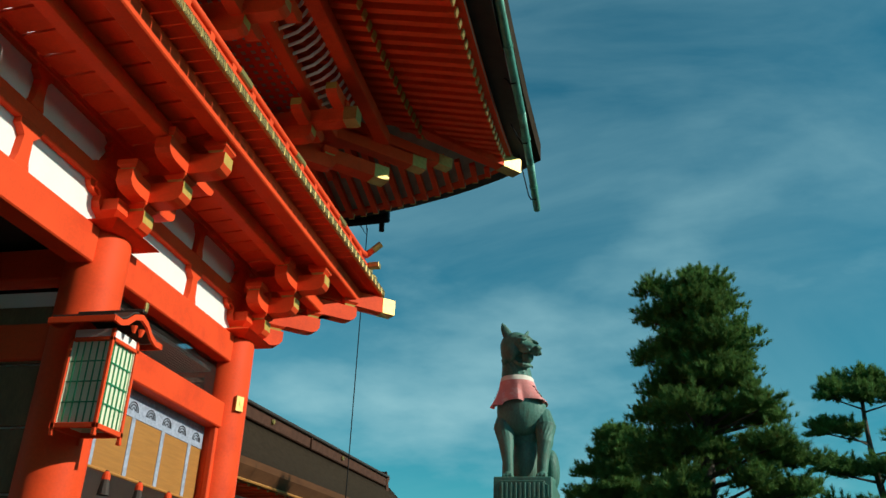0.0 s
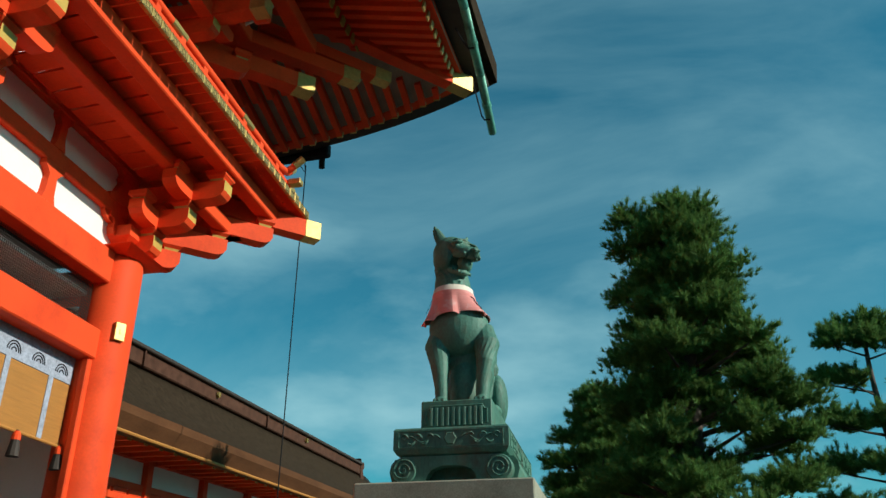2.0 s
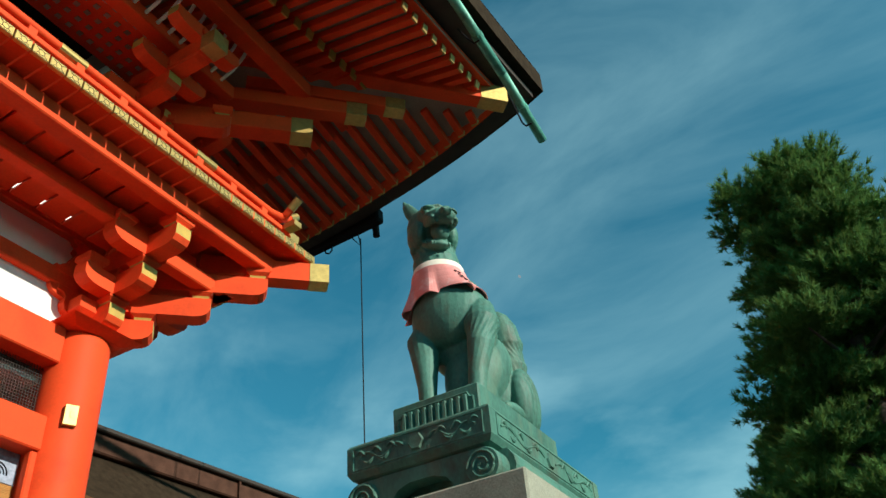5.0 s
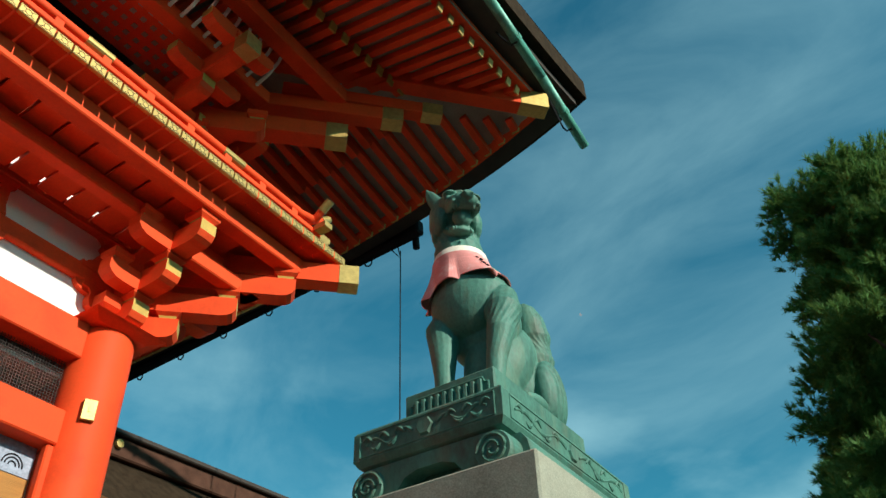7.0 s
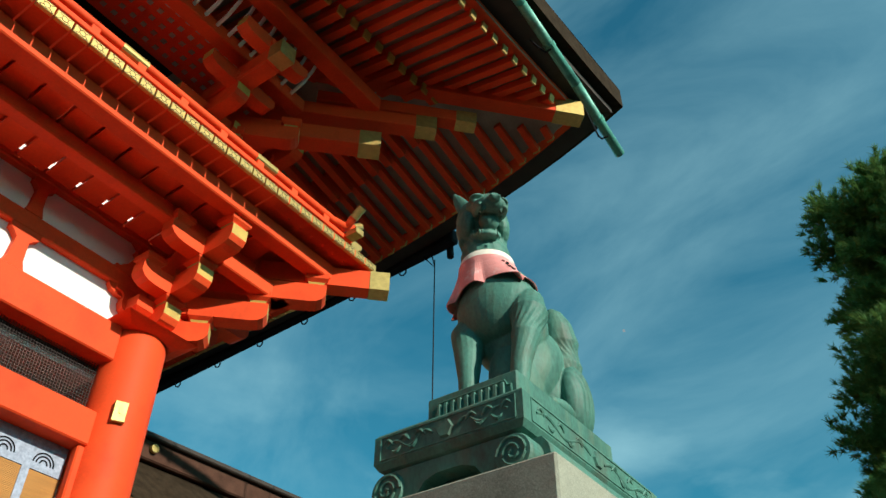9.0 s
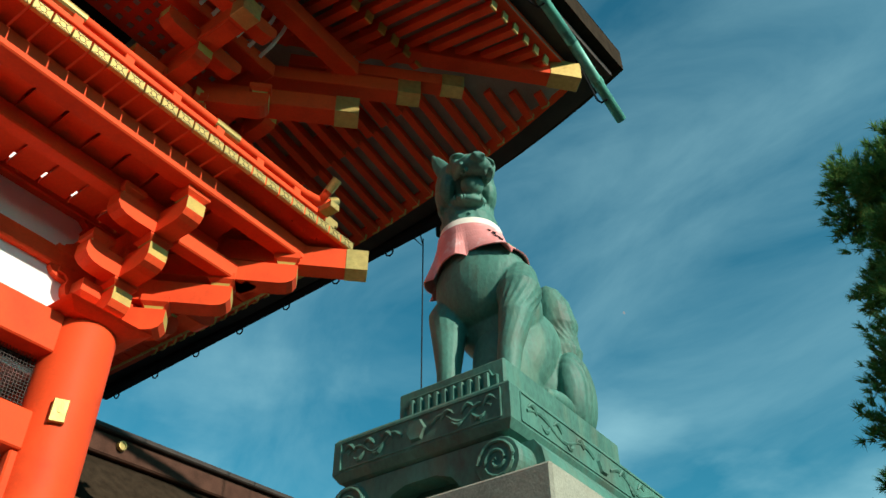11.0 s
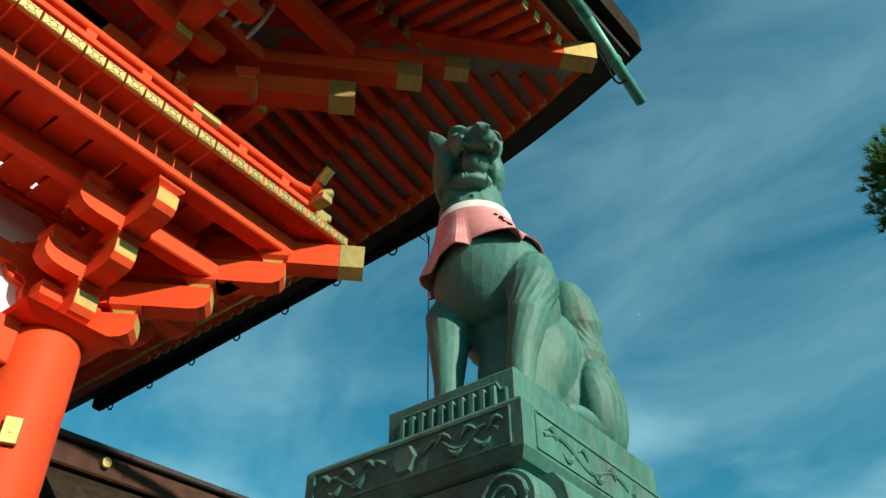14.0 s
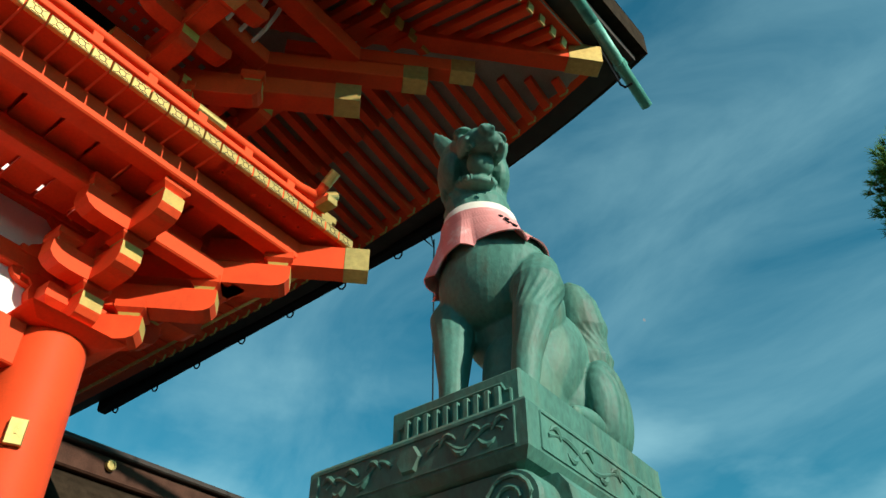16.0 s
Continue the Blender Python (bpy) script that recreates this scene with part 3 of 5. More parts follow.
def rafters():
    def piece(name, p, q, w, h, tip):
        bm = bmesh.new()
        dd = Vector(q) - Vector(p)
        mm = Matrix.Translation(p) @ dd.to_track_quat("X", "Z").to_matrix().to_4x4()
        box(bm, 0, dd.length, -w / 2, w / 2, 0, h, 0, mm)
        r = gp(name, bm, RED)
        if tip:
            bm = bmesh.new()
            box(bm, dd.length - 0.02, dd.length + 0.004, -w / 2 - 0.003, w / 2 + 0.003, -0.003, h + 0.003, 0, mm)
            gp("gilt_tip", bm, GOLD if tip == 1 else OCHRE, parent=r)
    step = 0.215
    y = TIP_Y - 0.12
    while y > -1.0:
        d = TIP_Y - y
        back = max(PX - 0.2, TIP_X - d + 0.15)
        if back < TIP_X - 0.1:
            a = max(back, MID_X - 0.3)
            piece("flying_rafter", (a, y, rafter_z(TIP_X - a, d) + 0.05), (TIP_X, y, rafter_z(0, d)), 0.085, 0.10, 1)
        if back < MID_X - 0.1:
            piece("base_rafter", (back, y, rafter_z(TIP_X - back, d) - 0.07), (MID_X, y, rafter_z(TIP_X - MID_X, d) - 0.09), 0.095, 0.11, 2)
        y -= step
    x = TIP_X - 0.12
    while x > -9.5:
        d = TIP_X - x
        back = max(6.6, TIP_Y - d + 0.15)
        if back < TIP_Y - 0.1:
            a = max(back, MID_Y - 0.3)
            piece("flying_rafter", (x, a, rafter_z(TIP_Y - a, d, 1) + 0.05), (x, TIP_Y, rafter_z(0, d, 1)), 0.085, 0.10, 2)
        if back < MID_Y - 0.1:
            piece("base_rafter", (x, back, rafter_z(TIP_Y - back, d, 1) - 0.07), (x, MID_Y, rafter_z(TIP_Y - MID_Y, d, 1) - 0.09), 0.095, 0.11, 0)
        x -= step


rafters()


def roof():
    """Boards over the rafters, thick bark edge and the curved thatch."""
    # underside boards: front and end, as strips over the rafters
    bm = bmesh.new()
    outs = [0.0, 0.6, 1.2, 2.0, 2.9, 3.6]
    def sheet(axis, dz):
        ds = [0.0, 0.4, 0.8, 1.3, 1.9, 2.6, 3.4, 4.4, 5.6, 7.0, 9.0, 12.0]
        rows = []
        for d in ds:
            row = []
            for o in outs:
                oo = min(o, d + 0.35) if d < 3.3 else o
                p = (TIP_X + 0.1 - oo, TIP_Y + 0.1 - d, rafter_z(oo, d) + dz) if axis == 0 else (TIP_X + 0.1 - d, TIP_Y + 0.1 - oo, rafter_z(oo, d, 1) + dz)
                row.append(bm.verts.new(p))
            rows.append(row)
        for r0, r1 in zip(rows, rows[1:]):
            for k in range(len(outs) - 1):
                if (r0[k].co - r0[k + 1].co).length < 1e-5 and (r1[k].co - r1[k + 1].co).length < 1e-5:
                    continue
                bm.faces.new((r0[k], r0[k + 1], r1[k + 1], r1[k]))
    sheet(0, 0.155)
    sheet(1, 0.160)
    bmesh.ops.remove_doubles(bm, verts=bm.verts, dist=0.0005)
    ob = gp("eave_lining", bm, SOFFIT, "weathered boarding above the rafters")
    so = ob.modifiers.new("thick", "SOLIDIFY")
    so.thickness, so.offset = 0.02, 1.0
    # fascia beams and bark edge along both eaves
    def band(name, ox0, ox1, z0, z1, mat, label=""):
        for axis in (0, 1):
            bm = bmesh.new()
            prev = None
            for d in [0.0, 0.25, 0.6, 1.0, 1.5, 2.1, 2.8, 3.6, 4.6, 6.0, 8.0, 12.0]:
                zz = 8.62 + lift(d) - dip(axis, d)
                ring = []
                for o, z in ((ox0, z0), (ox1, z0 + (ox1 - ox0) * 0.1), (ox1, z1), (ox0, z1)):
                    dd = d - o
                    ring.append(bm.verts.new((TIP_X + o, TIP_Y - dd, zz + z) if axis == 0 else (TIP_X - dd, TIP_Y + o, zz + z)))
                if prev:
                    for k in range(4):
                        bm.faces.new((prev[k], prev[(k + 1) % 4], ring[(k + 1) % 4], ring[k]))
                else:
                    bm.faces.new(ring)
                prev = ring
            bm.faces.new(prev)
            bmesh.ops.recalc_face_normals(bm, faces=bm.faces)
            gp(name, bm, mat, label)
    band("eave_fascia", -0.06, 0.10, 0.11, 0.24, RED)
    band("eave_edge", 0.02, 0.40, 0.245, 0.38, DARKWOOD, "dark weathered eave edge")
    band("thatch_edge", 0.02, 0.52, 0.385, 0.78, BARK_ROOF, "thick layered bark eave edge")
    # the roof above: hipped, with a concave slope
    bm = bmesh.new()
    n = 14
    rings = []
    for k in range(n + 1):
        s = k / n
        inset = 5.3 * s
        z = 8.62 + 0.78 + 4.6 * (0.45 * s + 0.55 * s * s)
        x1, y1 = EAVE_X + 0.10 - inset, EAVE_Y + 0.10 - inset * 0.75
        x0, yy0 = 2 * CX - x1, 5.4 - y1
        ring = []
        def edge(pa, pb):
            for q in range(8):
                f = q / 8
                p = Vector(pa).lerp(Vector(pb), f)
                e = min(f, 1 - f) * (Vector(pb) - Vector(pa)).length
                ring.append(bm.verts.new((p.x, p.y, z + lift(e) * (1 - s) ** 2)))
        edge((x1, y1, 0), (x0, y1, 0))
        edge((x0, y1, 0), (x0, yy0, 0))
        edge((x0, yy0, 0), (x1, yy0, 0))
        edge((x1, yy0, 0), (x1, y1, 0))
        rings.append(ring)
    for a, b in zip(rings, rings[1:]):
        for k in range(len(a)):
            bm.faces.new((a[k], a[(k + 1) % len(a)], b[(k + 1) % len(b)], b[k]))
    bm.faces.new(rings[-1])
    bmesh.ops.recalc_face_normals(bm, faces=bm.faces)
    gp("roof", bm, BARK_ROOF, "dark hipped cypress-bark roof", smooth=True)


roof()


def gutters():
    g = empty("roof_gutter", "green weathered copper gutter under the gate's front eave", "gutter", at=(-1.75, 6, 9))
    inv = Matrix.Translation((1.75, -6, -9))
    pts = [(-1.80, 10.25, 8.55), (-1.80, 9.2, 8.83), (-1.80, 8.0, 9.0), (-1.80, 5.0, 9.05), (-1.80, -1.0, 9.1)]
    for a, b in zip(pts, pts[1:]):
        bm = bmesh.new()
        va, vb = Vector(a), Vector(b)
        tube(bm, [inv @ va, inv @ vb], 0.06, 14)
        part("gutter_pipe", bm, COPPER, g, smooth=True)
        bm = bmesh.new()
        mid = va.lerp(vb, 0.5)
        tube(bm, [inv @ (mid - (vb - va).normalized() * 0.03), inv @ (mid + (vb - va).normalized() * 0.03)], 0.07, 14)
        part("collar", bm, COPPER, g)
    for y in (9.9, 8.6, 7.2, 5.5):
        bm = bmesh.new()
        z = np.interp(y, [-1, 5, 8, 9.2, 10.25], [9.1, 9.05, 9.0, 8.83, 8.55])
        tube(bm, [inv @ Vector(p) for p in ((-2.1, y, 9.0 + lift(10 - y)), (-1.9, y, z - 0.02), (-1.86, y, z - 0.09), (-1.78, y, z - 0.09))], 0.012, 6)
        part("gutter_hook", bm, BLACK, g)
    s = empty("side_gutter", "black gutter with wire hooks under the gate's end eave", "gutter", at=(-7, 10.5, 8.8))
    inv = Matrix.Translation((7, -10.5, -8.8))
    bm = bmesh.new()
    mm = inv @ Matrix.Translation((-4.45, 10.52, 8.74)) @ Matrix.Rotation(radians(-2.5), 4, "Y")
    box(bm, -7.0, 0.0, -0.09, 0.09, -0.10, 0.14, 0.03, mm)
    part("gutter_box", bm, BLACK, s)
    bm = bmesh.new()
    tube(bm, [inv @ Vector((-4.6, 10.6, 8.71)), inv @ Vector((-4.6, 10.62, 8.50))], 0.05, 10)
    part("outlet", bm, BLACK, s)
    for k in range(7):
        bm = bmesh.new()
        x = -5.4 - k * 0.95
        hz = 0.24 - (x + 4.45) * 0.044
        tube(bm, [inv @ Vector(p) for p in ((x - 0.07, 10.55, 8.88 - hz), (x - 0.05, 10.57, 8.82 - hz), (x, 10.58, 8.80 - hz), (x + 0.05, 10.57, 8.82 - hz), (x + 0.07, 10.55, 8.88 - hz))], 0.012, 6)
        part("gutter_hook", bm, BLACK, s)
    c = empty("earthing_wire", "thin black lightning wire hanging from the eave", "wire", at=(-4.86, 10.60, 0))
    bm = bmesh.new()
    tube(bm, [(0, 0, 0.0), (0, 0, 8.56)], 0.009, 6)
    part("wire", bm, BLACK, c)
    bm = bmesh.new()
    tube(bm, [(-0.16, -0.1, 8.66), (0, 0, 8.43), (0.0, -0.1, 8.70)], 0.012, 6)
    part("bracket", bm, BLACK, c)


gutters()

# ---- fox statue on its pedestal ----
FX, FY, BASE_Z, BASE_S = -1.655, 7.20, 2.775, 1.14


def pedestal():
    p = empty("stone_plinth", "tall grey granite plinth with carved inscription", "plinth", at=(FX, FY, 0))
    bm = bmesh.new()
    box(bm, -0.78, 0.68, -0.84, 0.95, 0.25, BASE_Z, 0.012)
    part("block", bm, GRANITE, p)
    bm = bmesh.new()
    box(bm, -0.95, 0.85, -1.0, 1.12, 0.0, 0.25, 0.02)
    part("footing", bm, GRANITE, p)
    for col, (y, n) in enumerate(((-0.52, 9), (-0.10, 6), (0.30, 7))):
        for k in range(n):
            bm = bmesh.new()
            z = BASE_Z - 0.25 - k * 0.12
            h = 0.035 + 0.012 * ((k * 7 + col) % 3)
            box(bm, 0.678, 0.683, y - 0.035, y + 0.035, z - h, z + h, 0.0)
            part("carved_mark", bm, BLACK, p, "dark carved bar")
    b = empty("bronze_base", "green bronze base with scrolled feet and slatted panel", "statue base", at=(FX, FY, BASE_Z))
    b.scale = (BASE_S, BASE_S, BASE_S)
    # scrolled feet and arched aprons
    bm = bmesh.new()
    box(bm, -0.34, 0.34, -0.50, 0.58, 0.0, 0.185, 0.01)
    part("core", bm, BRONZE, b)
    arch = [(-0.36, 0.19), (-0.36, 0.0), (-0.19, 0.0), (-0.175, 0.05), (-0.14, 0.095), (-0.07, 0.12), (0.07, 0.12), (0.14, 0.095), (0.175, 0.05), (0.19, 0.0), (0.36, 0.0), (0.36, 0.19)]
    bm = bmesh.new()
    prism(bm, arch, 0.05, Matrix.Translation((0, -0.59, 0)))
    part("front_apron", bm, BRONZE, b)
    for sx in (-1, 1):
        bm = bmesh.new()
        prism(bm, [(s * 1.5, z) for s, z in arch], 0.03, heading(90, sx * 0.36, 0.04, 0))
        part("side_apron", bm, BRONZE, b)
        bm = bmesh.new()
        tube(bm, [(sx * 0.345, -0.655, 0.093), (sx * 0.345, -0.64, 0.093), (sx * 0.345, 0.70, 0.093)], [0.088, 0.095, 0.095], 28)
        part("volute", bm, BRONZE, b, smooth=False)
        bm = bmesh.new()
        prism(bm, [(-0.05, 0.19), (0.045, 0.19), (0.075, 0.15), (0.085, 0.10), (0.07, 0.04), (0.035, 0.0), (-0.05, 0.0)] if sx > 0 else [(0.05, 0.19), (-0.045, 0.19), (-0.075, 0.15), (-0.085, 0.10), (-0.07, 0.04), (-0.035, 0.0), (0.05, 0.0)], 0.60, Matrix.Translation((sx * 0.39, 0.05, 0)))
        part("cheek", bm, BRONZE, b)
        bm = bmesh.new()
        pts = []
        for k in range(34):
            an = k * 0.42
            r = 0.082 * (1 - k / 37)
            pts.append((sx * (0.345 - r * math.cos(an)), -0.658, 0.093 + r * math.sin(an)))
        tube(bm, pts, 0.0075, 6)
        part("scroll", bm, BRONZE, b)
    # slab
    bm = bmesh.new()
    rings = []
    for z, g in ((0.19, -0.05), (0.205, -0.02), (0.235, 0.0), (0.375, 0.0), (0.39, -0.012)):
        rings.append([bm.verts.new(v) for v in ((-0.42 - g, -0.67 - g, z), (0.42 + g, -0.67 - g, z), (0.42 + g, 0.72 + g, z), (-0.42 - g, 0.72 + g, z))])
    for r0, r1 in zip(rings, rings[1:]):
        for k in range(4):
            bm.faces.new((r0[k], r0[(k + 1) % 4], r1[(k + 1) % 4], r1[k]))
    bm.faces.new(rings[0][::-1])
    bm.faces.new(rings[-1])
    slab = part("slab", bm, BRONZE, b)
    # raised vine on the slab's faces
    for face in range(3):
        L = 0.34 if face == 0 else 0.58
        m = Matrix.Translation((0, -0.672, 0.305)) if face == 0 else (heading(90, 0.422, 0.02, 0.305) if face == 1 else heading(-90, -0.422, 0.02, 0.305))
        bm = bmesh.new()
        for x0, x1 in ((-0.07, -L), (0.07, L)):
            pts, rad = [], []
            for k in range(40):
                f = k / 39
                x = x0 + (x1 - x0) * f
                pts.append(m @ Vector((x, 0.002, 0.028 * math.sin(f * 9.5) * (1 - 0.3 * f))))
                rad.append(0.004 + 0.005 * abs(math.sin(f * 9.5 + 0.6)))
            tube(bm, pts, rad, 6)
            for f, up in ((0.16, 1), (0.33, -1), (0.5, 1), (0.68, -1), (0.86, 1)):
                x = x0 + (x1 - x0) * f
                sg = 1 if x1 > x0 else -1
                leaf = [m @ Vector((x + sg * 0.012 * q, 0.001, up * (0.006 + 0.030 * math.sin(q * 0.55)))) for q in range(6)]
                tube(bm, leaf, [0.004, 0.009, 0.011, 0.010, 0.007, 0.002], 6)
        tube(bm, [m @ Vector((0, 0.004, 0)), m @ Vector((0, -0.010, 0))], [0.05, 0.042], 6)
        bmesh.ops.remove_doubles(bm, verts=bm.verts, dist=1e-5)
        part("vine_relief", bm, BRONZE, slab, "raised vine ornament")
        bm = bmesh.new()
        z = 0.058
        w = L + 0.04
        for a, c in (((-w, 0, z), (w, 0, z)), ((-w, 0, -z), (w, 0, -z)), ((-w, 0, -z), (-w, 0, z)), ((w, 0, -z), (w, 0, z))):
            tube(bm, [m @ Vector(a), m @ Vector(c)], 0.0035, 5)
        part("border", bm, BRONZE, slab)
    # slatted box under the paws
    bm = bmesh.new()
    box(bm, -0.27, 0.27, -0.45, 0.55, 0.39, 0.645, 0.008)
    upper = part("upper_box", bm, BRONZE, b)
    bm = bmesh.new()
    z0, z1 = 0.435, 0.60
    o = [(-0.20, z0), (0.20, z0), (0.215, z0 + 0.03), (0.235, z0 + 0.03), (0.235, z1 - 0.03), (0.215, z1 - 0.03), (0.20, z1), (-0.20, z1), (-0.215, z1 - 0.03), (-0.235, z1 - 0.03), (-0.235, z0 + 0.03), (-0.215, z0 + 0.03)]
    for k in range(len(o)):
        a, c = o[k], o[(k + 1) % len(o)]
        tube(bm, [(a[0], -0.452, a[1]), (c[0], -0.452, c[1])], 0.006, 5)
    part("panel_border", bm, BRONZE, upper)
    for k in range(10):
        bm = bmesh.new()
        x = -0.19 + k * 0.0422
        box(bm, x - 0.011, x + 0.011, -0.468, -0.448, z0 + 0.012, z1 - 0.012, 0.003)
        part("slat", bm, BRONZE, upper)


pedestal()


FOX_S = (1.15, 1.20, 1.105)


def blob(bm, c, r, rot=(0, 0, 0), n=30):
    m = Matrix.Translation(c) @ Euler([radians(a) for a in rot]).to_matrix().to_4x4() @ Matrix.Diagonal((*r, 1))
    bmesh.ops.create_uvsphere(bm, u_segments=n, v_segments=n - 4, radius=1.0, matrix=m)


def fox():
    """Seated fox: chest to -y, head turned to its left, jewel in the open jaws."""
    bm = bmesh.new()
    # chest, trunk and rump
    blob(bm, (-0.045, -0.10, 0.70), (0.245, 0.175, 0.27), (-8, 0, 0))
    blob(bm, (-0.03, 0.03, 0.56), (0.215, 0.18, 0.27), (-20, 0, 0))
    blob(bm, (0, 0.13, 0.38), (0.20, 0.21, 0.31), (-25, 0, 0))
    blob(bm, (0, 0.03, 0.24), (0.15, 0.20, 0.27))
    blob(bm, (0, -0.04, 0.16), (0.12, 0.14, 0.20))
    blob(bm, (0, 0.24, 0.24), (0.205, 0.19, 0.25))
    # neck
    tube(bm, [(-0.05, -0.08, 0.78), (-0.080, -0.11, 0.94), (-0.095, -0.12, 1.08), (-0.105, -0.115, 1.22), (-0.10, -0.115, 1.36)], [0.20, 0.158, 0.150, 0.144, 0.128], 18)
    # front legs
    for sx in (-1, 1):
        ox = 0.005
        tube(bm, [(sx * 0.165 - 0.02, -0.07, 0.67), (sx * 0.20 - 0.01, -0.14, 0.52), (sx * 0.185 + ox, -0.19, 0.36), (sx * 0.165 + ox, -0.22, 0.18), (sx * 0.158 + ox, -0.235, 0.05), (sx * 0.158 + ox, -0.235, -0.01)], [0.095, 0.106, 0.078, 0.056, 0.05, 0.054], 16)
        blob(bm, (sx * 0.158 + ox, -0.275, 0.03), (0.056, 0.075, 0.04))
        for q in (-1, 0, 1):
            blob(bm, (sx * 0.158 + ox + q * 0.034, -0.325, 0.025), (0.018, 0.03, 0.027), n=8)
        # haunches and hind feet
        blob(bm, (sx * 0.205, 0.285, 0.18), (0.082, 0.130, 0.215), (8, 0, sx * 4))
        blob(bm, (sx * 0.205, 0.09, 0.04), (0.058, 0.12, 0.05))
        for q in (-1, 0, 1):
            blob(bm, (sx * 0.205 + q * 0.033, -0.02, 0.025), (0.018, 0.036, 0.027), n=8)
    # tail, thick and rising close behind the back
    tube(bm, [(0.0, 0.31, 0.04), (0.04, 0.355, 0.18), (0.065, 0.38, 0.34), (0.08, 0.385, 0.50), (0.085, 0.375, 0.65), (0.085, 0.35, 0.77), (0.08, 0.325, 0.85), (0.075, 0.31, 0.89)], [0.09, 0.105, 0.118, 0.122, 0.115, 0.095, 0.06, 0.015], 20)
    # head, turned towards its left and raised a little
    hm = Matrix.Translation((-0.075, -0.165, 1.335)) @ Matrix.Rotation(radians(47), 4, "Z") @ Matrix.Rotation(radians(21), 4, "X") @ Matrix.Diagonal((1.1, 1.08, 1.1, 1))

    def hb(c, r, rot=(0, 0, 0), n=14):
        m = hm @ Matrix.Translation(c) @ Euler([radians(a) for a in rot]).to_matrix().to_4x4() @ Matrix.Diagonal((*r, 1))
        bmesh.ops.create_uvsphere(bm, u_segments=n, v_segments=n - 4, radius=1.0, matrix=m)
    hb((0, 0.02, 0.0), (0.146, 0.16, 0.142))
    hb((0, 0.05, 0.06), (0.115, 0.10, 0.075))
    hb((0, -0.06, 0.045), (0.115, 0.14, 0.075), (14, 0, 0))
    # upper jaw with nose
    hb((0, -0.16, 0.020), (0.098, 0.13, 0.050), (6, 0, 0))
    hb((0, -0.24, 0.014), (0.076, 0.055, 0.046))
    hb((0, -0.295, 0.030), (0.034, 0.024, 0.026))
    # lower jaw
    hb((0, -0.07, -0.120), (0.082, 0.13, 0.036), (14, 0, 0))
    hb((0, -0.172, -0.138), (0.064, 0.045, 0.024))
    for sx in (-1, 1):
        hb((sx * 0.094, -0.015, -0.055), (0.054, 0.112, 0.098))
        hb((sx * 0.070, -0.03, -0.115), (0.024, 0.070, 0.045), (25, 0, 0))
        hb((sx * 0.066, -0.125, 0.082), (0.044, 0.058, 0.015), (0, sx * 18, sx * 22))
        hb((sx * 0.080, -0.140, 0.056), (0.022, 0.022, 0.014))
        hb((sx * 0.070, -0.19, -0.010), (0.022, 0.09, 0.030))
        hb((sx * 0.020, -0.315, 0.034), (0.012, 0.010, 0.009), n=8)
        # ears: flat pointed leaves leaning back and outward
        for s in range(7):
            g = s / 6
            hb((sx * (0.092 + 0.055 * g), 0.055 + 0.045 * g, 0.078 + 0.085 * g), (0.050 * math.sqrt(1 - 0.92 * g * g), 0.024 - 0.010 * g, 0.030), (0, sx * 24, sx * 38), n=10)
        for q in range(4):
            hb((sx * (0.074 - 0.010 * q), -0.165 - q * 0.032, -0.026), (0.009, 0.009, 0.019), n=8)
            hb((sx * (0.072 - 0.010 * q), -0.14 - q * 0.030, -0.122 - 0.008 * q), (0.008, 0.008, 0.017), n=8)
    for sx in (-1, 1):
        # cheek ruffs that curl down behind the jaw
        for q in range(3):
            hb((sx * (0.112 - 0.004 * q), 0.035 - 0.018 * q, -0.03 - 0.055 * q), (0.026, 0.050, 0.040), (0, 0, sx * 20), n=12)
        hb((sx * 0.096, 0.0, -0.170), (0.020, 0.026, 0.034), n=10)
    hb((0, -0.180, -0.066), (0.054, 0.054, 0.054), n=20)
    for k in range(9):
        hb((-0.06 + 0.015 * k, -0.10 + 0.004 * abs(k - 4), 0.118 - 0.003 * abs(k - 4)), (0.009, 0.035, 0.012), n=8)
    me = bpy.data.meshes.new("fox_raw")
    bm.to_mesh(me)
    bm.free()
    raw = new("fox_raw", me)
    rm = raw.modifiers.new("remesh", "REMESH")
    rm.mode, rm.voxel_size = "VOXEL", 0.0058
    sm = raw.modifiers.new("smooth", "SMOOTH")
    sm.factor, sm.iterations = 0.5, 3
    dg = bpy.context.evaluated_depsgraph_get()
    done = bpy.data.meshes.new_from_object(raw.evaluated_get(dg))
    bpy.data.objects.remove(raw)
    # combed fur on the shoulders, haunches and tail
    co = np.empty(len(done.vertices) * 3)
    done.vertices.foreach_get("co", co)
    nr = np.empty_like(co)
    done.vertices.foreach_get("normal", nr)
    co, nr = co.reshape(-1, 3), nr.reshape(-1, 3)
    side = np.clip((np.abs(co[:, 0]) - 0.12) / 0.08, 0, 1)
    rear = np.clip((co[:, 1] - 0.10) / 0.15, 0, 1)
    fur = np.sin(co[:, 1] * 150 + co[:, 2] * 38 + np.sin(co[:, 2] * 22) * 1.5) * side * rear * 0.0022
    wave = np.sin(co[:, 2] * 120 + np.sin(co[:, 0] * 40) * 2) * np.clip(1 - np.abs(co[:, 2] - 0.70) / 0.14, 0, 1) * side * 0.0009
    co += nr * (fur + wave)[:, None]
    co[:, 2] *= 1.035
    done.vertices.foreach_set("co", co.ravel())
    done.materials.clear()
    done.materials.append(BRONZE)
    done.polygons.foreach_set("use_smooth", [True] * len(done.polygons))
    f = new("fox_statue", done)
    f.location = (FX, FY, BASE_Z + 0.645 * BASE_S)
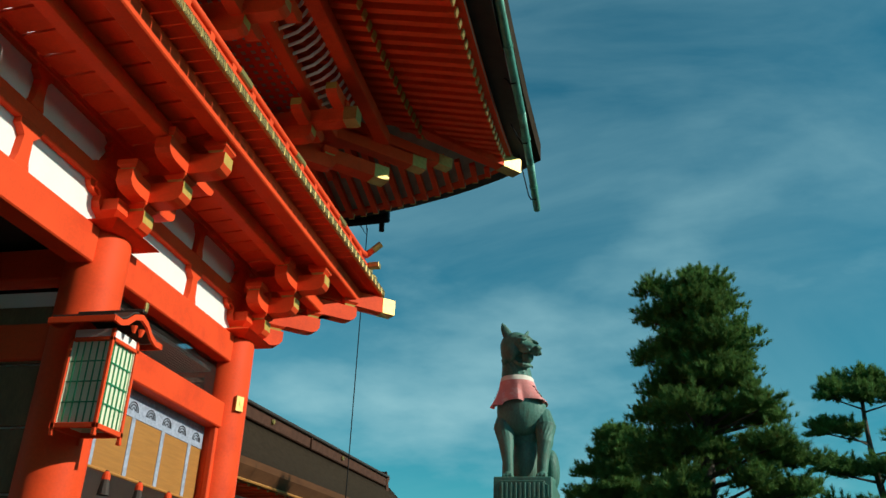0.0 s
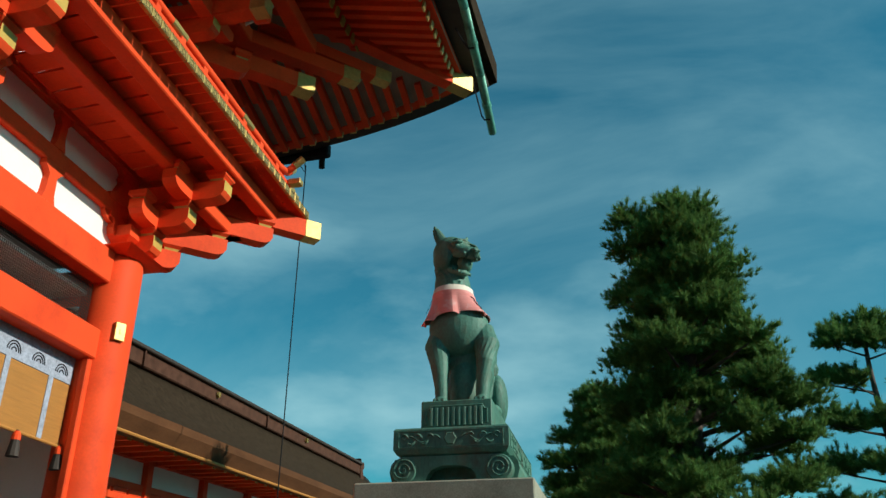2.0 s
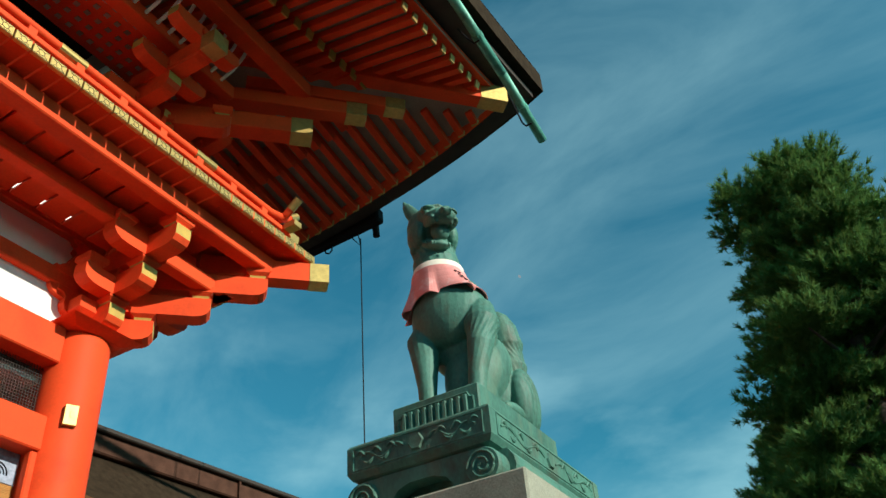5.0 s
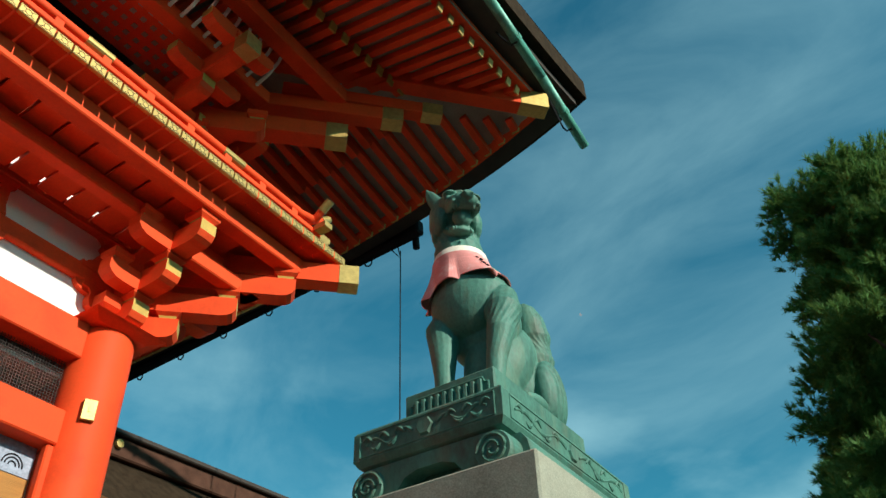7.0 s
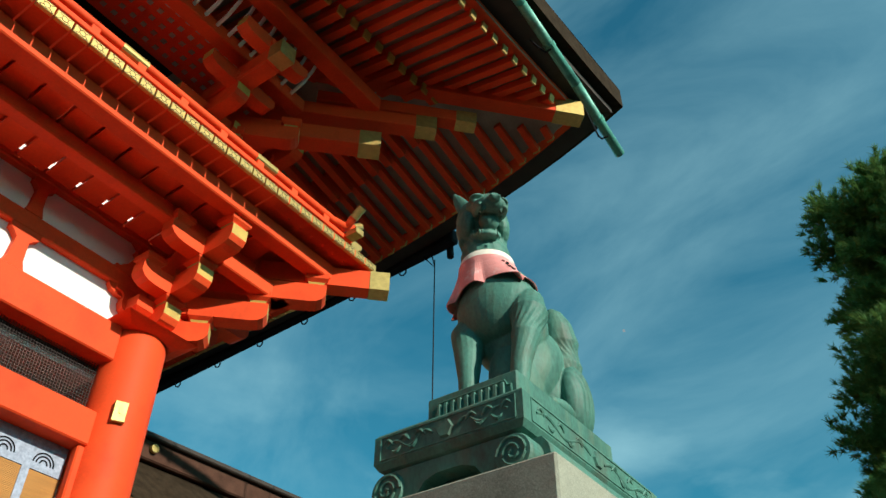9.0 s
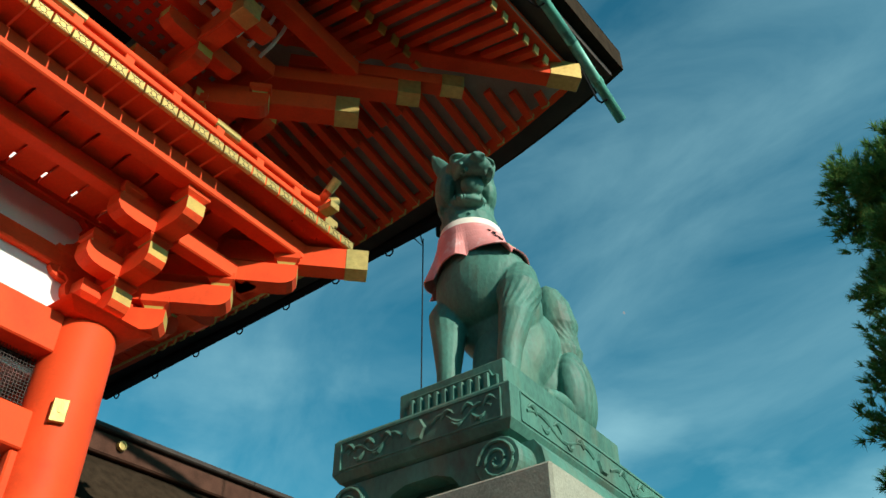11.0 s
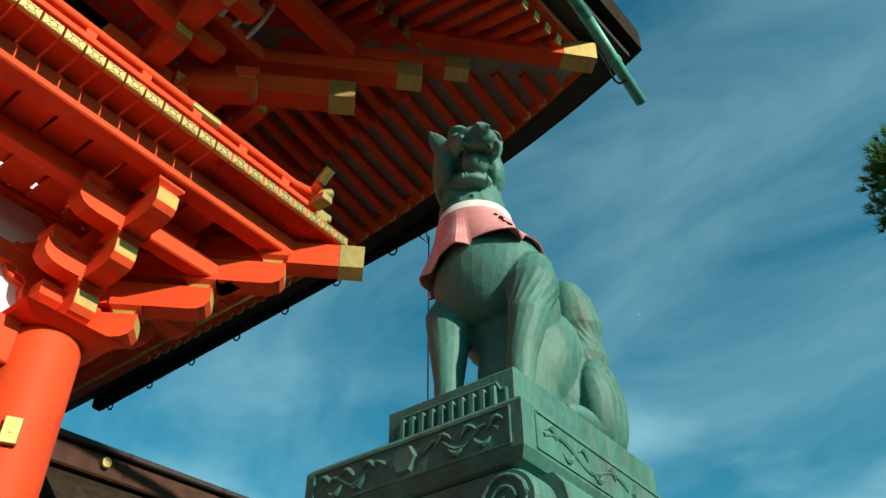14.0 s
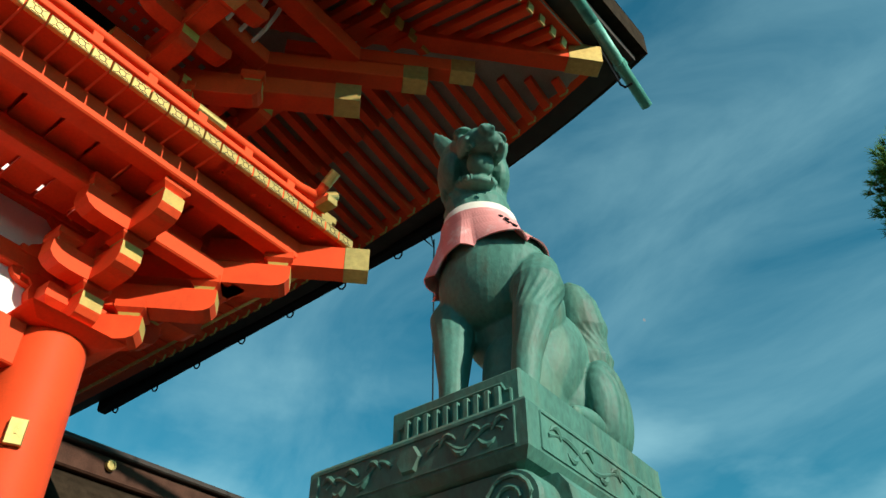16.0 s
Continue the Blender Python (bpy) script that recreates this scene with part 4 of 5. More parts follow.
    f.scale = FOX_S
    tagged(f, "seated verdigris bronze fox statue holding a jewel in its jaws", "statue")


fox()


def bib():
    b = empty("cloth_bib", "faded red pleated cloth bib tied round the fox's neck", "bib", at=(FX - 0.086 * FOX_S[0], FY - 0.115 * FOX_S[1], BASE_Z + 0.645 * BASE_S + 1.007 * FOX_S[2]))
    b.scale = FOX_S
    n = 96
    bm = bmesh.new()
    rings = []
    for z, r in ((0.0, 0.168), (-0.045, 0.176), (-0.095, 0.196), (-0.14, 0.222), (-0.185, 0.252)):
        ring = []
        f = -z / 0.185
        for k in range(n):
            a = 2 * math.pi * k / n
            saw = (k / n * 7 + 0.35) % 1.0
            pl = 1 + f * 0.20 * (min(saw / 0.75, (1 - saw) / 0.25) - 0.5) + f * 0.22 * max(0, math.cos(a + 0.25)) ** 4
            drop = z * 1.14 - f * 0.012 * math.sin(2 * a + 0.4) - f * 0.030 * saw ** 3 - 0.030 * f * max(0, math.cos(a + 2.7)) ** 3
            ring.append(bm.verts.new((r * pl * math.cos(a), r * pl * math.sin(a) * (0.95 - 0.26 * f), drop)))
        rings.append(ring)
    for a, c in zip(rings, rings[1:]):
        for k in range(n):
            bm.faces.new((a[k], a[(k + 1) % n], c[(k + 1) % n], c[k]))
    skirt = part("skirt", bm, PINK, b)
    so = skirt.modifiers.new("cloth", "SOLIDIFY")
    so.thickness = 0.006
    # illegible brushed marks, two columns on the cloth
    for a0 in (-0.55, -0.38, -2.75):
        for q in range(4):
            bm = bmesh.new()
            f = 0.28 + 0.17 * q
            a = a0 + 0.03 * (q % 2)
            saw = (a % (2 * math.pi) / (2 * math.pi) * 7 + 0.35) % 1.0
            pl = 1 + f * 0.20 * (min(saw / 0.75, (1 - saw) / 0.25) - 0.5) + f * 0.22 * max(0, math.cos(a + 0.25)) ** 4
            r = (0.168 + 0.084 * f ** 1.4) * pl + 0.006
            m = Matrix.Translation((r * math.cos(a), r * math.sin(a) * (0.95 - 0.26 * f), -0.205 * f)) @ Matrix.Rotation(a, 4, "Z") @ Matrix.Rotation(radians(-28), 4, "Y")
            box(bm, -0.002, 0.002, -0.011, 0.011, -0.003, 0.003, 0, m)
            box(bm, -0.002, 0.002, -0.003, 0.003, -0.012, 0.010, 0, m)
            part("ink_mark", bm, BLACK, skirt, "dark brushed bar")
    bm = bmesh.new()
    rr = []
    for z, r in ((-0.006, 0.172), (0.0, 0.170), (0.046, 0.163), (0.052, 0.159), (0.052, 0.140)):
        rr.append([bm.verts.new((r * math.cos(2 * math.pi * k / 48), r * 0.95 * math.sin(2 * math.pi * k / 48), z)) for k in range(48)])
    for a, c in zip(rr, rr[1:]):
        for k in range(48):
            bm.faces.new((a[k], a[(k + 1) % 48], c[(k + 1) % 48], c[k]))
    part("collar_band", bm, CREAM, b, "cream neck band", smooth=True)


bib()

# ---- lantern in front of the second pillar ----
def lantern():
    lx, ly, lz = -4.72, 3.54, 3.28
    L = empty("hanging_lantern", "red-framed paper lantern with green lattice and curved little roof", "lantern", at=(lx, ly, lz))
    w = 0.18
    for sx in (-1, 1):
        for sy in (-1, 1):
            bm = bmesh.new()
            box(bm, sx * w - 0.014, sx * w + 0.014, sy * w - 0.014, sy * w + 0.014, -0.03, 0.80, 0.003)
            part("corner_post", bm, RED, L)
            bm = bmesh.new()
            box(bm, sx * w - 0.018, sx * w + 0.018, sy * w - 0.018, sy * w + 0.018, -0.06, -0.028, 0.004)
            part("foot", bm, RED, L)
    for face in range(4):
        m = Matrix.Rotation(radians(90 * face), 4, "Z")
        bm = bmesh.new()
        box(bm, w - 0.022, w - 0.016, -w, w, 0.04, 0.70, 0, m)
        part("paper", bm, PAPER, L, "pale lantern paper")
        for k in range(1, 6):
            bm = bmesh.new()
            y = -w + k * 2 * w / 6
            box(bm, w - 0.014, w - 0.004, y - 0.004, y + 0.004, 0.04, 0.70, 0, m)
            part("bar", bm, GREEN, L)
        for k in range(1, 4):
            bm = bmesh.new()
            z = 0.04 + k * 0.165
            box(bm, w - 0.013, w - 0.003, -w, w, z - 0.004, z + 0.004, 0, m)
            part("bar", bm, GREEN, L)
        for z0, z1 in ((0.0, 0.04), (0.70, 0.73)):
            bm = bmesh.new()
            box(bm, w - 0.02, w + 0.016, -w - 0.016, w + 0.016, z0, z1, 0.003, m)
            part("rail", bm, RED, L)
        bm = bmesh.new()
        box(bm, w - 0.012, w - 0.004, -w + 0.01, w - 0.01, 0.73, 0.80, 0, m)
        part("frieze", bm, WHITE, L)
    prof = [(-0.36, 0.82), (-0.27, 0.815), (-0.18, 0.85), (-0.09, 0.925), (0, 0.955), (0.09, 0.925), (0.18, 0.85), (0.27, 0.815), (0.36, 0.82)]
    bm = bmesh.new()
    rows = []
    for x in (-0.272, 0.0, 0.272):
        rows.append([bm.verts.new((x, y, z + 0.03)) for y, z in prof])
    for p, q in zip(rows, rows[1:]):
        for k in range(len(prof) - 1):
            bm.faces.new((p[k], p[k + 1], q[k + 1], q[k]))
    r = part("little_roof", bm, DARKWOOD, L, "dark curved roof")
    so = r.modifiers.new("t", "SOLIDIFY")
    so.thickness = 0.014
    for x in (-0.285, 0.285):
        bm = bmesh.new()
        fw = [bm.verts.new((x - 0.012, y, z + 0.022)) for y, z in prof]
        lo = [bm.verts.new((x - 0.012, y, z - 0.028)) for y, z in prof]
        fb = [bm.verts.new((x + 0.012, y, z + 0.022)) for y, z in prof]
        lb = [bm.verts.new((x + 0.012, y, z - 0.028)) for y, z in prof]
        for k in range(len(prof) - 1):
            bm.faces.new((fw[k], fw[k + 1], lo[k + 1], lo[k]))
            bm.faces.new((fb[k], lb[k], lb[k + 1], fb[k + 1]))
            bm.faces.new((lo[k], lo[k + 1], lb[k + 1], lb[k]))
        part("gable_board", bm, RED, L)
    for y in (-0.362, 0.362):
        bm = bmesh.new()
        box(bm, -0.297, 0.297, y - 0.012, y + 0.012, 0.792, 0.842, 0.003)
        part("eave_board", bm, RED, L)
    bm = bmesh.new()
    box(bm, -0.30, 0.31, -0.03, 0.03, 0.985, 1.02, 0.008)
    part("ridge", bm, DARKWOOD, L)
    bm = bmesh.new()
    box(bm, 0.30, 0.32, -0.02, 0.02, 1.0, 1.08, 0.004)
    part("finial", bm, GOLD, L, "small gilt finial")
    bm = bmesh.new()
    for k in range(2):
        tube(bm, [(0.27, (k - 0.5) * 0.12, 0.86), (0.27, (k - 0.5) * 0.10, 0.80)], [0.03, 0.012], 8)
    part("gable_pendant", bm, RED, L)
    bm = bmesh.new()
    box(bm, -0.30, 0.0, -0.03, 0.03, 0.74, 0.80, 0.003)
    part("wall_arm", bm, RED, L)


lantern()


def hangings():
    y0, y1 = PYS[1] + 0.27, PYS[0] - 0.28
    b = empty("bamboo_blind", "ochre bamboo blind with patterned brocade borders, half rolled down", "blind", at=(PX - 0.06, (y0 + y1) / 2, 4.0))
    hw = (y1 - y0) / 2
    bm = bmesh.new()
    for k in range(44):
        z = -0.26 - k * 0.0125
        box(bm, -0.006, 0.004, -hw, hw, z - 0.0055, z + 0.0055)
    part("slats", bm, BLIND, b)
    bm = bmesh.new()
    box(bm, -0.012, 0.010, -hw, hw, -0.25, 0.0)
    part("valance", bm, PATTERN, b, "pale blue brocade valance")
    for k in range(4):
        bm = bmesh.new()
        y = -hw + (k + 0.5) * hw / 2
        box(bm, 0.004, 0.012, y - 0.032, y + 0.032, -0.80, -0.25)
        part("ribbon", bm, PATTERN, b, "brocade ribbon")
        bm = bmesh.new()
        yy = y + hw / 4
        tube(bm, [(0.02, yy, -0.80), (0.02, yy, -0.86), (0.02, yy, -0.88), (0.02, yy, -1.02)], [0.015, 0.03, 0.035, 0.055], 10)
        t = part("tassel", bm, [DARKWOOD], b, "dark tassel")
        bm = bmesh.new()
        tube(bm, [(0.02, yy, -0.81), (0.02, yy, -0.84), (0.02, yy, -0.885)], [0.02, 0.036, 0.04], 10)
        part("tassel_head", bm, RED, t, "red tassel head")
    for k in range(7):
        bm = bmesh.new()
        yc = -hw + (k + 0.5) * 2 * hw / 7
        for rr in (0.085, 0.06, 0.03):
            tube(bm, [(0.012, yc + rr * math.cos(t * math.pi / 10), -0.19 + rr * math.sin(t * math.pi / 10)) for t in range(11)], 0.006, 5)
        part("medallion", bm, BLACK, b, "dark arched medallion")
    bm = bmesh.new()
    tube(bm, [(0, -hw, -0.81), (0, hw, -0.81)], 0.016, 8)
    part("bottom_rod", bm, BLIND, b)
    # picket fence of the niche
    f = empty("picket_fence", "low green picket fence across the niche", "fence", at=(PX, (PYS[0] + PYS[1]) / 2, 1.15))
    first = None
    for k in range(22):
        y = -1.155 + k * 0.11
        if first is None:
            bm = bmesh.new()
            prism(bm, [(-0.03, 0), (0.03, 0), (0.03, 0.78), (0.018, 0.82), (0.036, 0.86), (0.02, 0.92), (-0.02, 0.92), (-0.036, 0.86), (-0.018, 0.82), (-0.03, 0.78)], 0.015, heading(90, 0, 0, 0))
            first = part("picket", bm, GREEN, f)
            first.location = (0.03, y, 0.55)
        else:
            share("picket", first, f, Matrix.Translation((0.03, y, 0.55)))
    for z in (0.65, 1.15):
        bm = bmesh.new()
        box(bm, -0.03, 0.012, -1.18, 1.18, z, z + 0.05)
        part("rail", bm, GREEN, f)
    bm = bmesh.new()
    box(bm, -0.03, 0.03, -1.18, 1.18, 0.0, 0.55)
    part("base_panel", bm, RED, f)
    # gilt plate on the corner pillar
    bm = bmesh.new()
    m = heading(-27, PX, PYS[0], 4.30)
    box(bm, PR - 0.012, PR + 0.035, -0.055, 0.055, -0.09, 0.09, 0.006, m)
    box(bm, PR + 0.034, PR + 0.04, -0.008, 0.008, -0.02, 0.025, 0.0, m)
    tagged(part("pillar_plate", bm, GOLD), "gilt metal plate fixed to the corner pillar", "plate")


hangings()


def niche_statue():
    bm = bmesh.new()
    tube(bm, [(0, 0, 0), (0, 0, 0.35), (0, 0, 0.8), (0, 0, 1.15), (0, 0, 1.28)], [0.52, 0.5, 0.36, 0.24, 0.10], 20)
    bmesh.ops.create_uvsphere(bm, u_segments=16, v_segments=12, radius=0.15, matrix=Matrix.Translation((0, 0, 1.42)))
    tube(bm, [(0, 0, 1.5), (0, -0.02, 1.66)], [0.11, 0.05], 12)
    s = part("guardian_statue", bm, DARKWOOD, smooth=True)
    s.location = (PX - 0.75, 5.05, 1.45)
    tagged(s, "dark seated guardian statue in the gate niche", "statue")
    bm = bmesh.new()
    box(bm, -0.7, 0.7, -0.8, 0.8, 0, 1.45, 0.01)
    p = part("statue_platform", bm, RED)
    p.location = (PX - 0.95, 5.45, 0)
    tagged(p, "red platform of the gate niche", "platform")


niche_statue()

# ---- corridor building beyond the gate ----
def corridor():
    rx, ex, wx = -8.0, -6.5, -7.6
    ya, yb = 7.4, 25.0
    c = empty("corridor_building", "long low vermilion corridor with dark bark roof and green lattice windows", "building", at=(rx, 14, 0))
    inv = Matrix.Translation((-rx, -14, 0))
    c.location.z = 0.26
    c.rotation_euler.x = radians(2.4)
    def cp(name, bm, mats, label="", parent=c, smooth=False):
        bmesh.ops.transform(bm, matrix=inv, verts=bm.verts)
        return part(name, bm, mats, parent, label, smooth)
    # roof: curved slope on both sides
    prof = [(0.0, 5.66), (0.25, 5.36), (0.6, 4.94), (1.0, 4.60), (1.3, 4.44), (1.52, 4.37)]
    for sg in (1, -1):
        bm = bmesh.new()
        rows = []
        for y in [ya + (yb - ya) * k / 12 for k in range(13)]:
            e = max(0, (y - yb + 2.8) / 2.8)
            rows.append([bm.verts.new((rx + sg * o, y, z + (0.22 * e * e + 0.16 * max(0, (9.4 - y) / 2.0) ** 2) * (o / 1.52))) for o, z in prof])
        for r0, r1 in zip(rows, rows[1:]):
            for k in range(len(prof) - 1):
                bm.faces.new((r0[k], r0[k + 1], r1[k + 1], r1[k]))
        r = cp("roof_slope", bm, BARK_ROOF, "dark cypress-bark roof slope", smooth=True)
        so = r.modifiers.new("t", "SOLIDIFY")
        so.thickness, so.offset = 0.06, -1
        bm = bmesh.new()
        prev = None
        for y in [ya + (yb - ya) * k / 12 for k in range(13)]:
            e = max(0, (y - yb + 2.8) / 2.8)
            zz = 4.37 + 0.22 * e * e + 0.16 * max(0, (9.4 - y) / 2.0) ** 2
            ring = [bm.verts.new((rx + sg * o, y, zz + z)) for o, z in ((1.54, -0.01), (1.53, -0.12), (1.40, -0.32), (1.18, -0.31), (1.18, 0.0))]
            if prev:
                for k in range(5):
                    bm.faces.new((prev[k], prev[(k + 1) % 5], ring[(k + 1) % 5], ring[k]))
            else:
                bm.faces.new(ring)
            prev = ring
        bm.faces.new(prev)
        bmesh.ops.recalc_face_normals(bm, faces=bm.faces)
        cp("eave_edge", bm, EAVE_WOOD, "brown layered eave edge")
        bm = bmesh.new()
        pts = []
        for y in [ya + (yb - ya) * k / 12 for k in range(13)]:
            e = max(0, (y - yb + 2.8) / 2.8)
            pts.append((rx + sg * 1.41, y, 4.05 + 0.22 * e * e + 0.16 * max(0, (9.4 - y) / 2.0) ** 2))
        tube(bm, pts, 0.022, 6)
        cp("eave_trim", bm, BLIND, "thin tan strip under the eave edge")
    bm = bmesh.new()
    box(bm, rx - 0.15, rx + 0.15, ya, yb - 1.1, 5.60, 5.86, 0.02)
    ridge = cp("ridge", bm, TILE, "boxed ridge with brown cladding")
    bm = bmesh.new()
    box(bm, rx - 0.22, rx + 0.22, ya, yb - 1.05, 5.86, 5.93, 0.015)
    cp("ridge_cap", bm, DARKWOOD)
    for y in (9.1, 14.6, 19.4):
        bm = bmesh.new()
        tube(bm, [(rx + 0.165, y, 5.75), (rx + 0.195, y, 5.75)], [0.06, 0.05], 16)
        for k in range(12):
            a = 2 * math.pi * k / 12
            tube(bm, [(rx + 0.17, y + 0.042 * math.cos(a), 5.75 + 0.042 * math.sin(a)), (rx + 0.205, y + 0.045 * math.cos(a), 5.75 + 0.045 * math.sin(a))], 0.012, 5)
        cp("crest_boss", bm, GOLD, "gilt flower boss")
    for y in (11.9, 17.0):
        bm = bmesh.new()
        box(bm, rx - 0.19, rx + 0.19, y - 0.02, y + 0.02, 5.59, 5.88)
        cp("ridge_strap", bm, TILE)
    # end ornament of the ridge
    bm = bmesh.new()
    prism(bm, [(0, -0.5), (0.25, -0.42), (0.32, -0.2), (0.2, -0.02), (0.36, 0.1), (0.3, 0.22), (0.1, 0.2), (0, 0.3)], 0.16, heading(90, rx, yb - 1.1, 5.75))
    cp("ridge_end", bm, TILE, "ornamental ridge end")
    # walls
    bm = bmesh.new()
    box(bm, wx - 0.12, wx - 0.02, ya, yb - 0.7, 0.0, 4.2)
    cp("wall", bm, WHITE, "white plaster wall")
    bm = bmesh.new()
    box(bm, wx - 0.06, wx + 0.03, ya, yb - 0.7, 3.60, 3.70, 0.005)
    cp("upper_rail", bm, RED)
    bm = bmesh.new()
    box(bm, wx - 0.06, wx + 0.05, ya, yb - 0.7, 3.42, 3.51, 0.005)
    cp("lintel", bm, RED)
    bm = bmesh.new()
    box(bm, wx - 0.06, wx + 0.06, ya, yb - 0.7, 1.1, 1.3, 0.005)
    cp("sill_beam", bm, RED)
    bm = bmesh.new()
    box(bm, wx - 0.08, wx + 0.08, ya, yb - 0.7, 4.04, 4.16, 0.005)
    cp("wall_plate", bm, RED)
    y = 8.3
    while y < yb - 0.7:
        bm = bmesh.new()
        box(bm, wx - 0.08, wx + 0.08, y - 0.08, y + 0.08, 0, 4.1, 0.006)
        cp("post", bm, RED)
        for k in range(4):
            bm = bmesh.new()
            yy = y + 0.12 + k * 0.42
            box(bm, wx + 0.0, wx + 0.045, yy, yy + 0.36, 3.515, 3.59, 0.004)
            cp("rail_block", bm, RED)
        w = bmesh.new()
        box(w, wx - 0.02, wx + 0.035, y + 0.25, y + 1.55, 3.34, 3.40)
        box(w, wx - 0.02, wx + 0.035, y + 0.25, y + 0.31, 1.3, 3.34)
        box(w, wx - 0.02, wx + 0.035, y + 1.49, y + 1.55, 1.3, 3.34)
        win = cp("window_frame", w, OCHRE, "ochre window frame")
        for k in range(14):
            bm = bmesh.new()
            yy = y + 0.34 + k * 0.083
            m = Matrix.Translation((wx + 0.015, yy + 0.03, 0)) @ Matrix.Rotation(radians(45), 4, "Z")
            box(bm, -0.022, 0.022, -0.022, 0.022, 1.3, 3.34, 0, m)
            cp("lattice_bar", bm, GREEN, parent=win)
        y += 1.86
    # rafter ends under the eave
    y = ya + 0.2
    while y < yb - 0.3:
        bm = bmesh.new()
        e = max(0, (y - yb + 2.8) / 2.8)
        box(bm, wx, rx + 1.22, y - 0.04, y + 0.04, 4.03, 4.11, 0.004)
        r = cp("rafter", bm, RED)
        bm = bmesh.new()
        box(bm, rx + 1.215, rx + 1.225, y - 0.043, y + 0.043, 4.027, 4.113)
        cp("gilt_tip", bm, GOLD, parent=r)
        y += 0.42
    bm = bmesh.new()
    tube(bm, [(rx + 1.1, ya, 4.62), (rx + 1.12, 10, 4.49), (rx + 1.15, 14, 4.46), (rx + 1.15, 18, 4.46)], 0.012, 5)
    cp("cable", bm, BLACK)


corridor()

# ---- pines ----
def tuft_mesh():
    """One needle clump: thin blades fanning round its +z axis."""
    rnd = random.Random(5)
    vs, fs = [], []
    for k in range(26):
        a, e = rnd.uniform(0, 2 * math.pi), rnd.uniform(0.05, 1.45)
        d = Vector((math.cos(a) * math.cos(e), math.sin(a) * math.cos(e), math.sin(e)))
        s = d.cross(Vector((rnd.uniform(-1, 1), rnd.uniform(-1, 1), rnd.uniform(-1, 1)))).normalized() * 0.0085
        o = Vector((rnd.uniform(-0.02, 0.02), rnd.uniform(-0.02, 0.02), rnd.uniform(-0.05, 0.03)))
        L = rnd.uniform(0.10, 0.155)
        i = len(vs)
        vs += [o - s, o + s, o + d * L]
        fs.append((i, i + 1, i + 2))
    return vs, fs


TUFT_V, TUFT_F = tuft_mesh()
TV = np.array([tuple(v) for v in TUFT_V])
TF = np.array(TUFT_F)


def needles(name, centres, ways, sizes, parent, seed):
    """Clumps at the centres, each turned so that its axis follows its twig's way."""
    rng = np.random.default_rng(seed)
    n = len(centres)
    z = ways / np.linalg.norm(ways, axis=1)[:, None]
    x = np.cross(z, rng.normal(size=(n, 3)))
    x /= np.linalg.norm(x, axis=1)[:, None]
    y = np.cross(z, x)
    V = (TV[None, :, 0, None] * x[:, None] + TV[None, :, 1, None] * y[:, None] + TV[None, :, 2, None] * z[:, None]) * sizes[:, None, None] + centres[:, None]
    F = (TF[None] + (np.arange(n) * len(TV))[:, None, None]).reshape(-1, 3)
    me = bpy.data.meshes.new(name)
    me.from_pydata(V.reshape(-1, 3).tolist(), [], F.tolist())
    me.materials.append(NEEDLE)
    ob = new(name, me)
    ob.parent = parent
    return ob


def pine(at, height, pads, label, seed, density=1.0, tuft=1.0, trunk=0.16, bend=0.12):
    """pads: (height, reach, heading in degrees, radius, thickness) of the foliage fans at the limbs' ends."""
    rng = random.Random(seed)
    t = empty("pine_tree", label, "tree", group="pines round the court", at=at)
    bm = bmesh.new()
    pts, rad = [], []
    for k in range(12):
        f = k / 11
        pts.append((bend * math.sin(f * 6 + seed), bend * 0.8 * math.cos(f * 5 + seed), height * 0.97 * f))
        rad.append(trunk * (1 - 0.85 * f) + 0.01)
    tube(bm, pts, rad, 10)
    part("trunk", bm, BARK, t, "flaking brown pine trunk", smooth=True)
    cs, ws, ss = [], [], []
    for z, reach, hd, r, th in pads:
        f = min(1, z / height)
        k = min(10, int(f * 11))
        base = Vector(pts[k]).lerp(Vector(pts[k + 1]), min(1.0, f * 11 - k))
        d = Vector((math.cos(radians(hd)), math.sin(radians(hd)), 0))
        end = Vector((base.x, base.y, z)) + d * reach
        if reach > 0.15:
            bm = bmesh.new()
            st = Vector((base.x, base.y, z - 0.12 - 0.16 * reach))
            tube(bm, [st, st.lerp(end, 0.45) + Vector((0, 0, -0.03)), end + Vector((0, 0, -th * 0.2))], [trunk * 0.34 * (1 - 0.6 * f), trunk * 0.2 * (1 - 0.5 * f), 0.012], 6)
            part("limb", bm, BARK, t, smooth=True)
        for q in range(int(62 * density * r * r / 0.16) + 8):
            a, e = rng.uniform(0, 2 * math.pi), rng.uniform(-0.12, 1.15)
            go = Vector((math.cos(a) * math.cos(e) * r, math.sin(a) * math.cos(e) * r, math.sin(e) * th * 1.5))
            o = end + Vector((rng.uniform(-0.3, 0.3) * r, rng.uniform(-0.3, 0.3) * r, rng.uniform(-0.25, 0.15) * th))
            far = rng.uniform(0.45, 1.0) if rng.random() < 0.88 else rng.uniform(1.0, 1.22)
            for g in (0.5, 0.78, 1.0):
                p = o + go * far * g
                w = go.normalized() * (0.8 if g == 1.0 else 0.5) + Vector((rng.uniform(-0.3, 0.3), rng.uniform(-0.3, 0.3), rng.uniform(0.25, 0.75)))
                cs.append(tuple(p))
                ws.append(tuple(w))
                ss.append(rng.uniform(0.75, 1.2) * tuft)
    needles("crown", np.array(cs), np.array(ws), np.array(ss), t, seed)


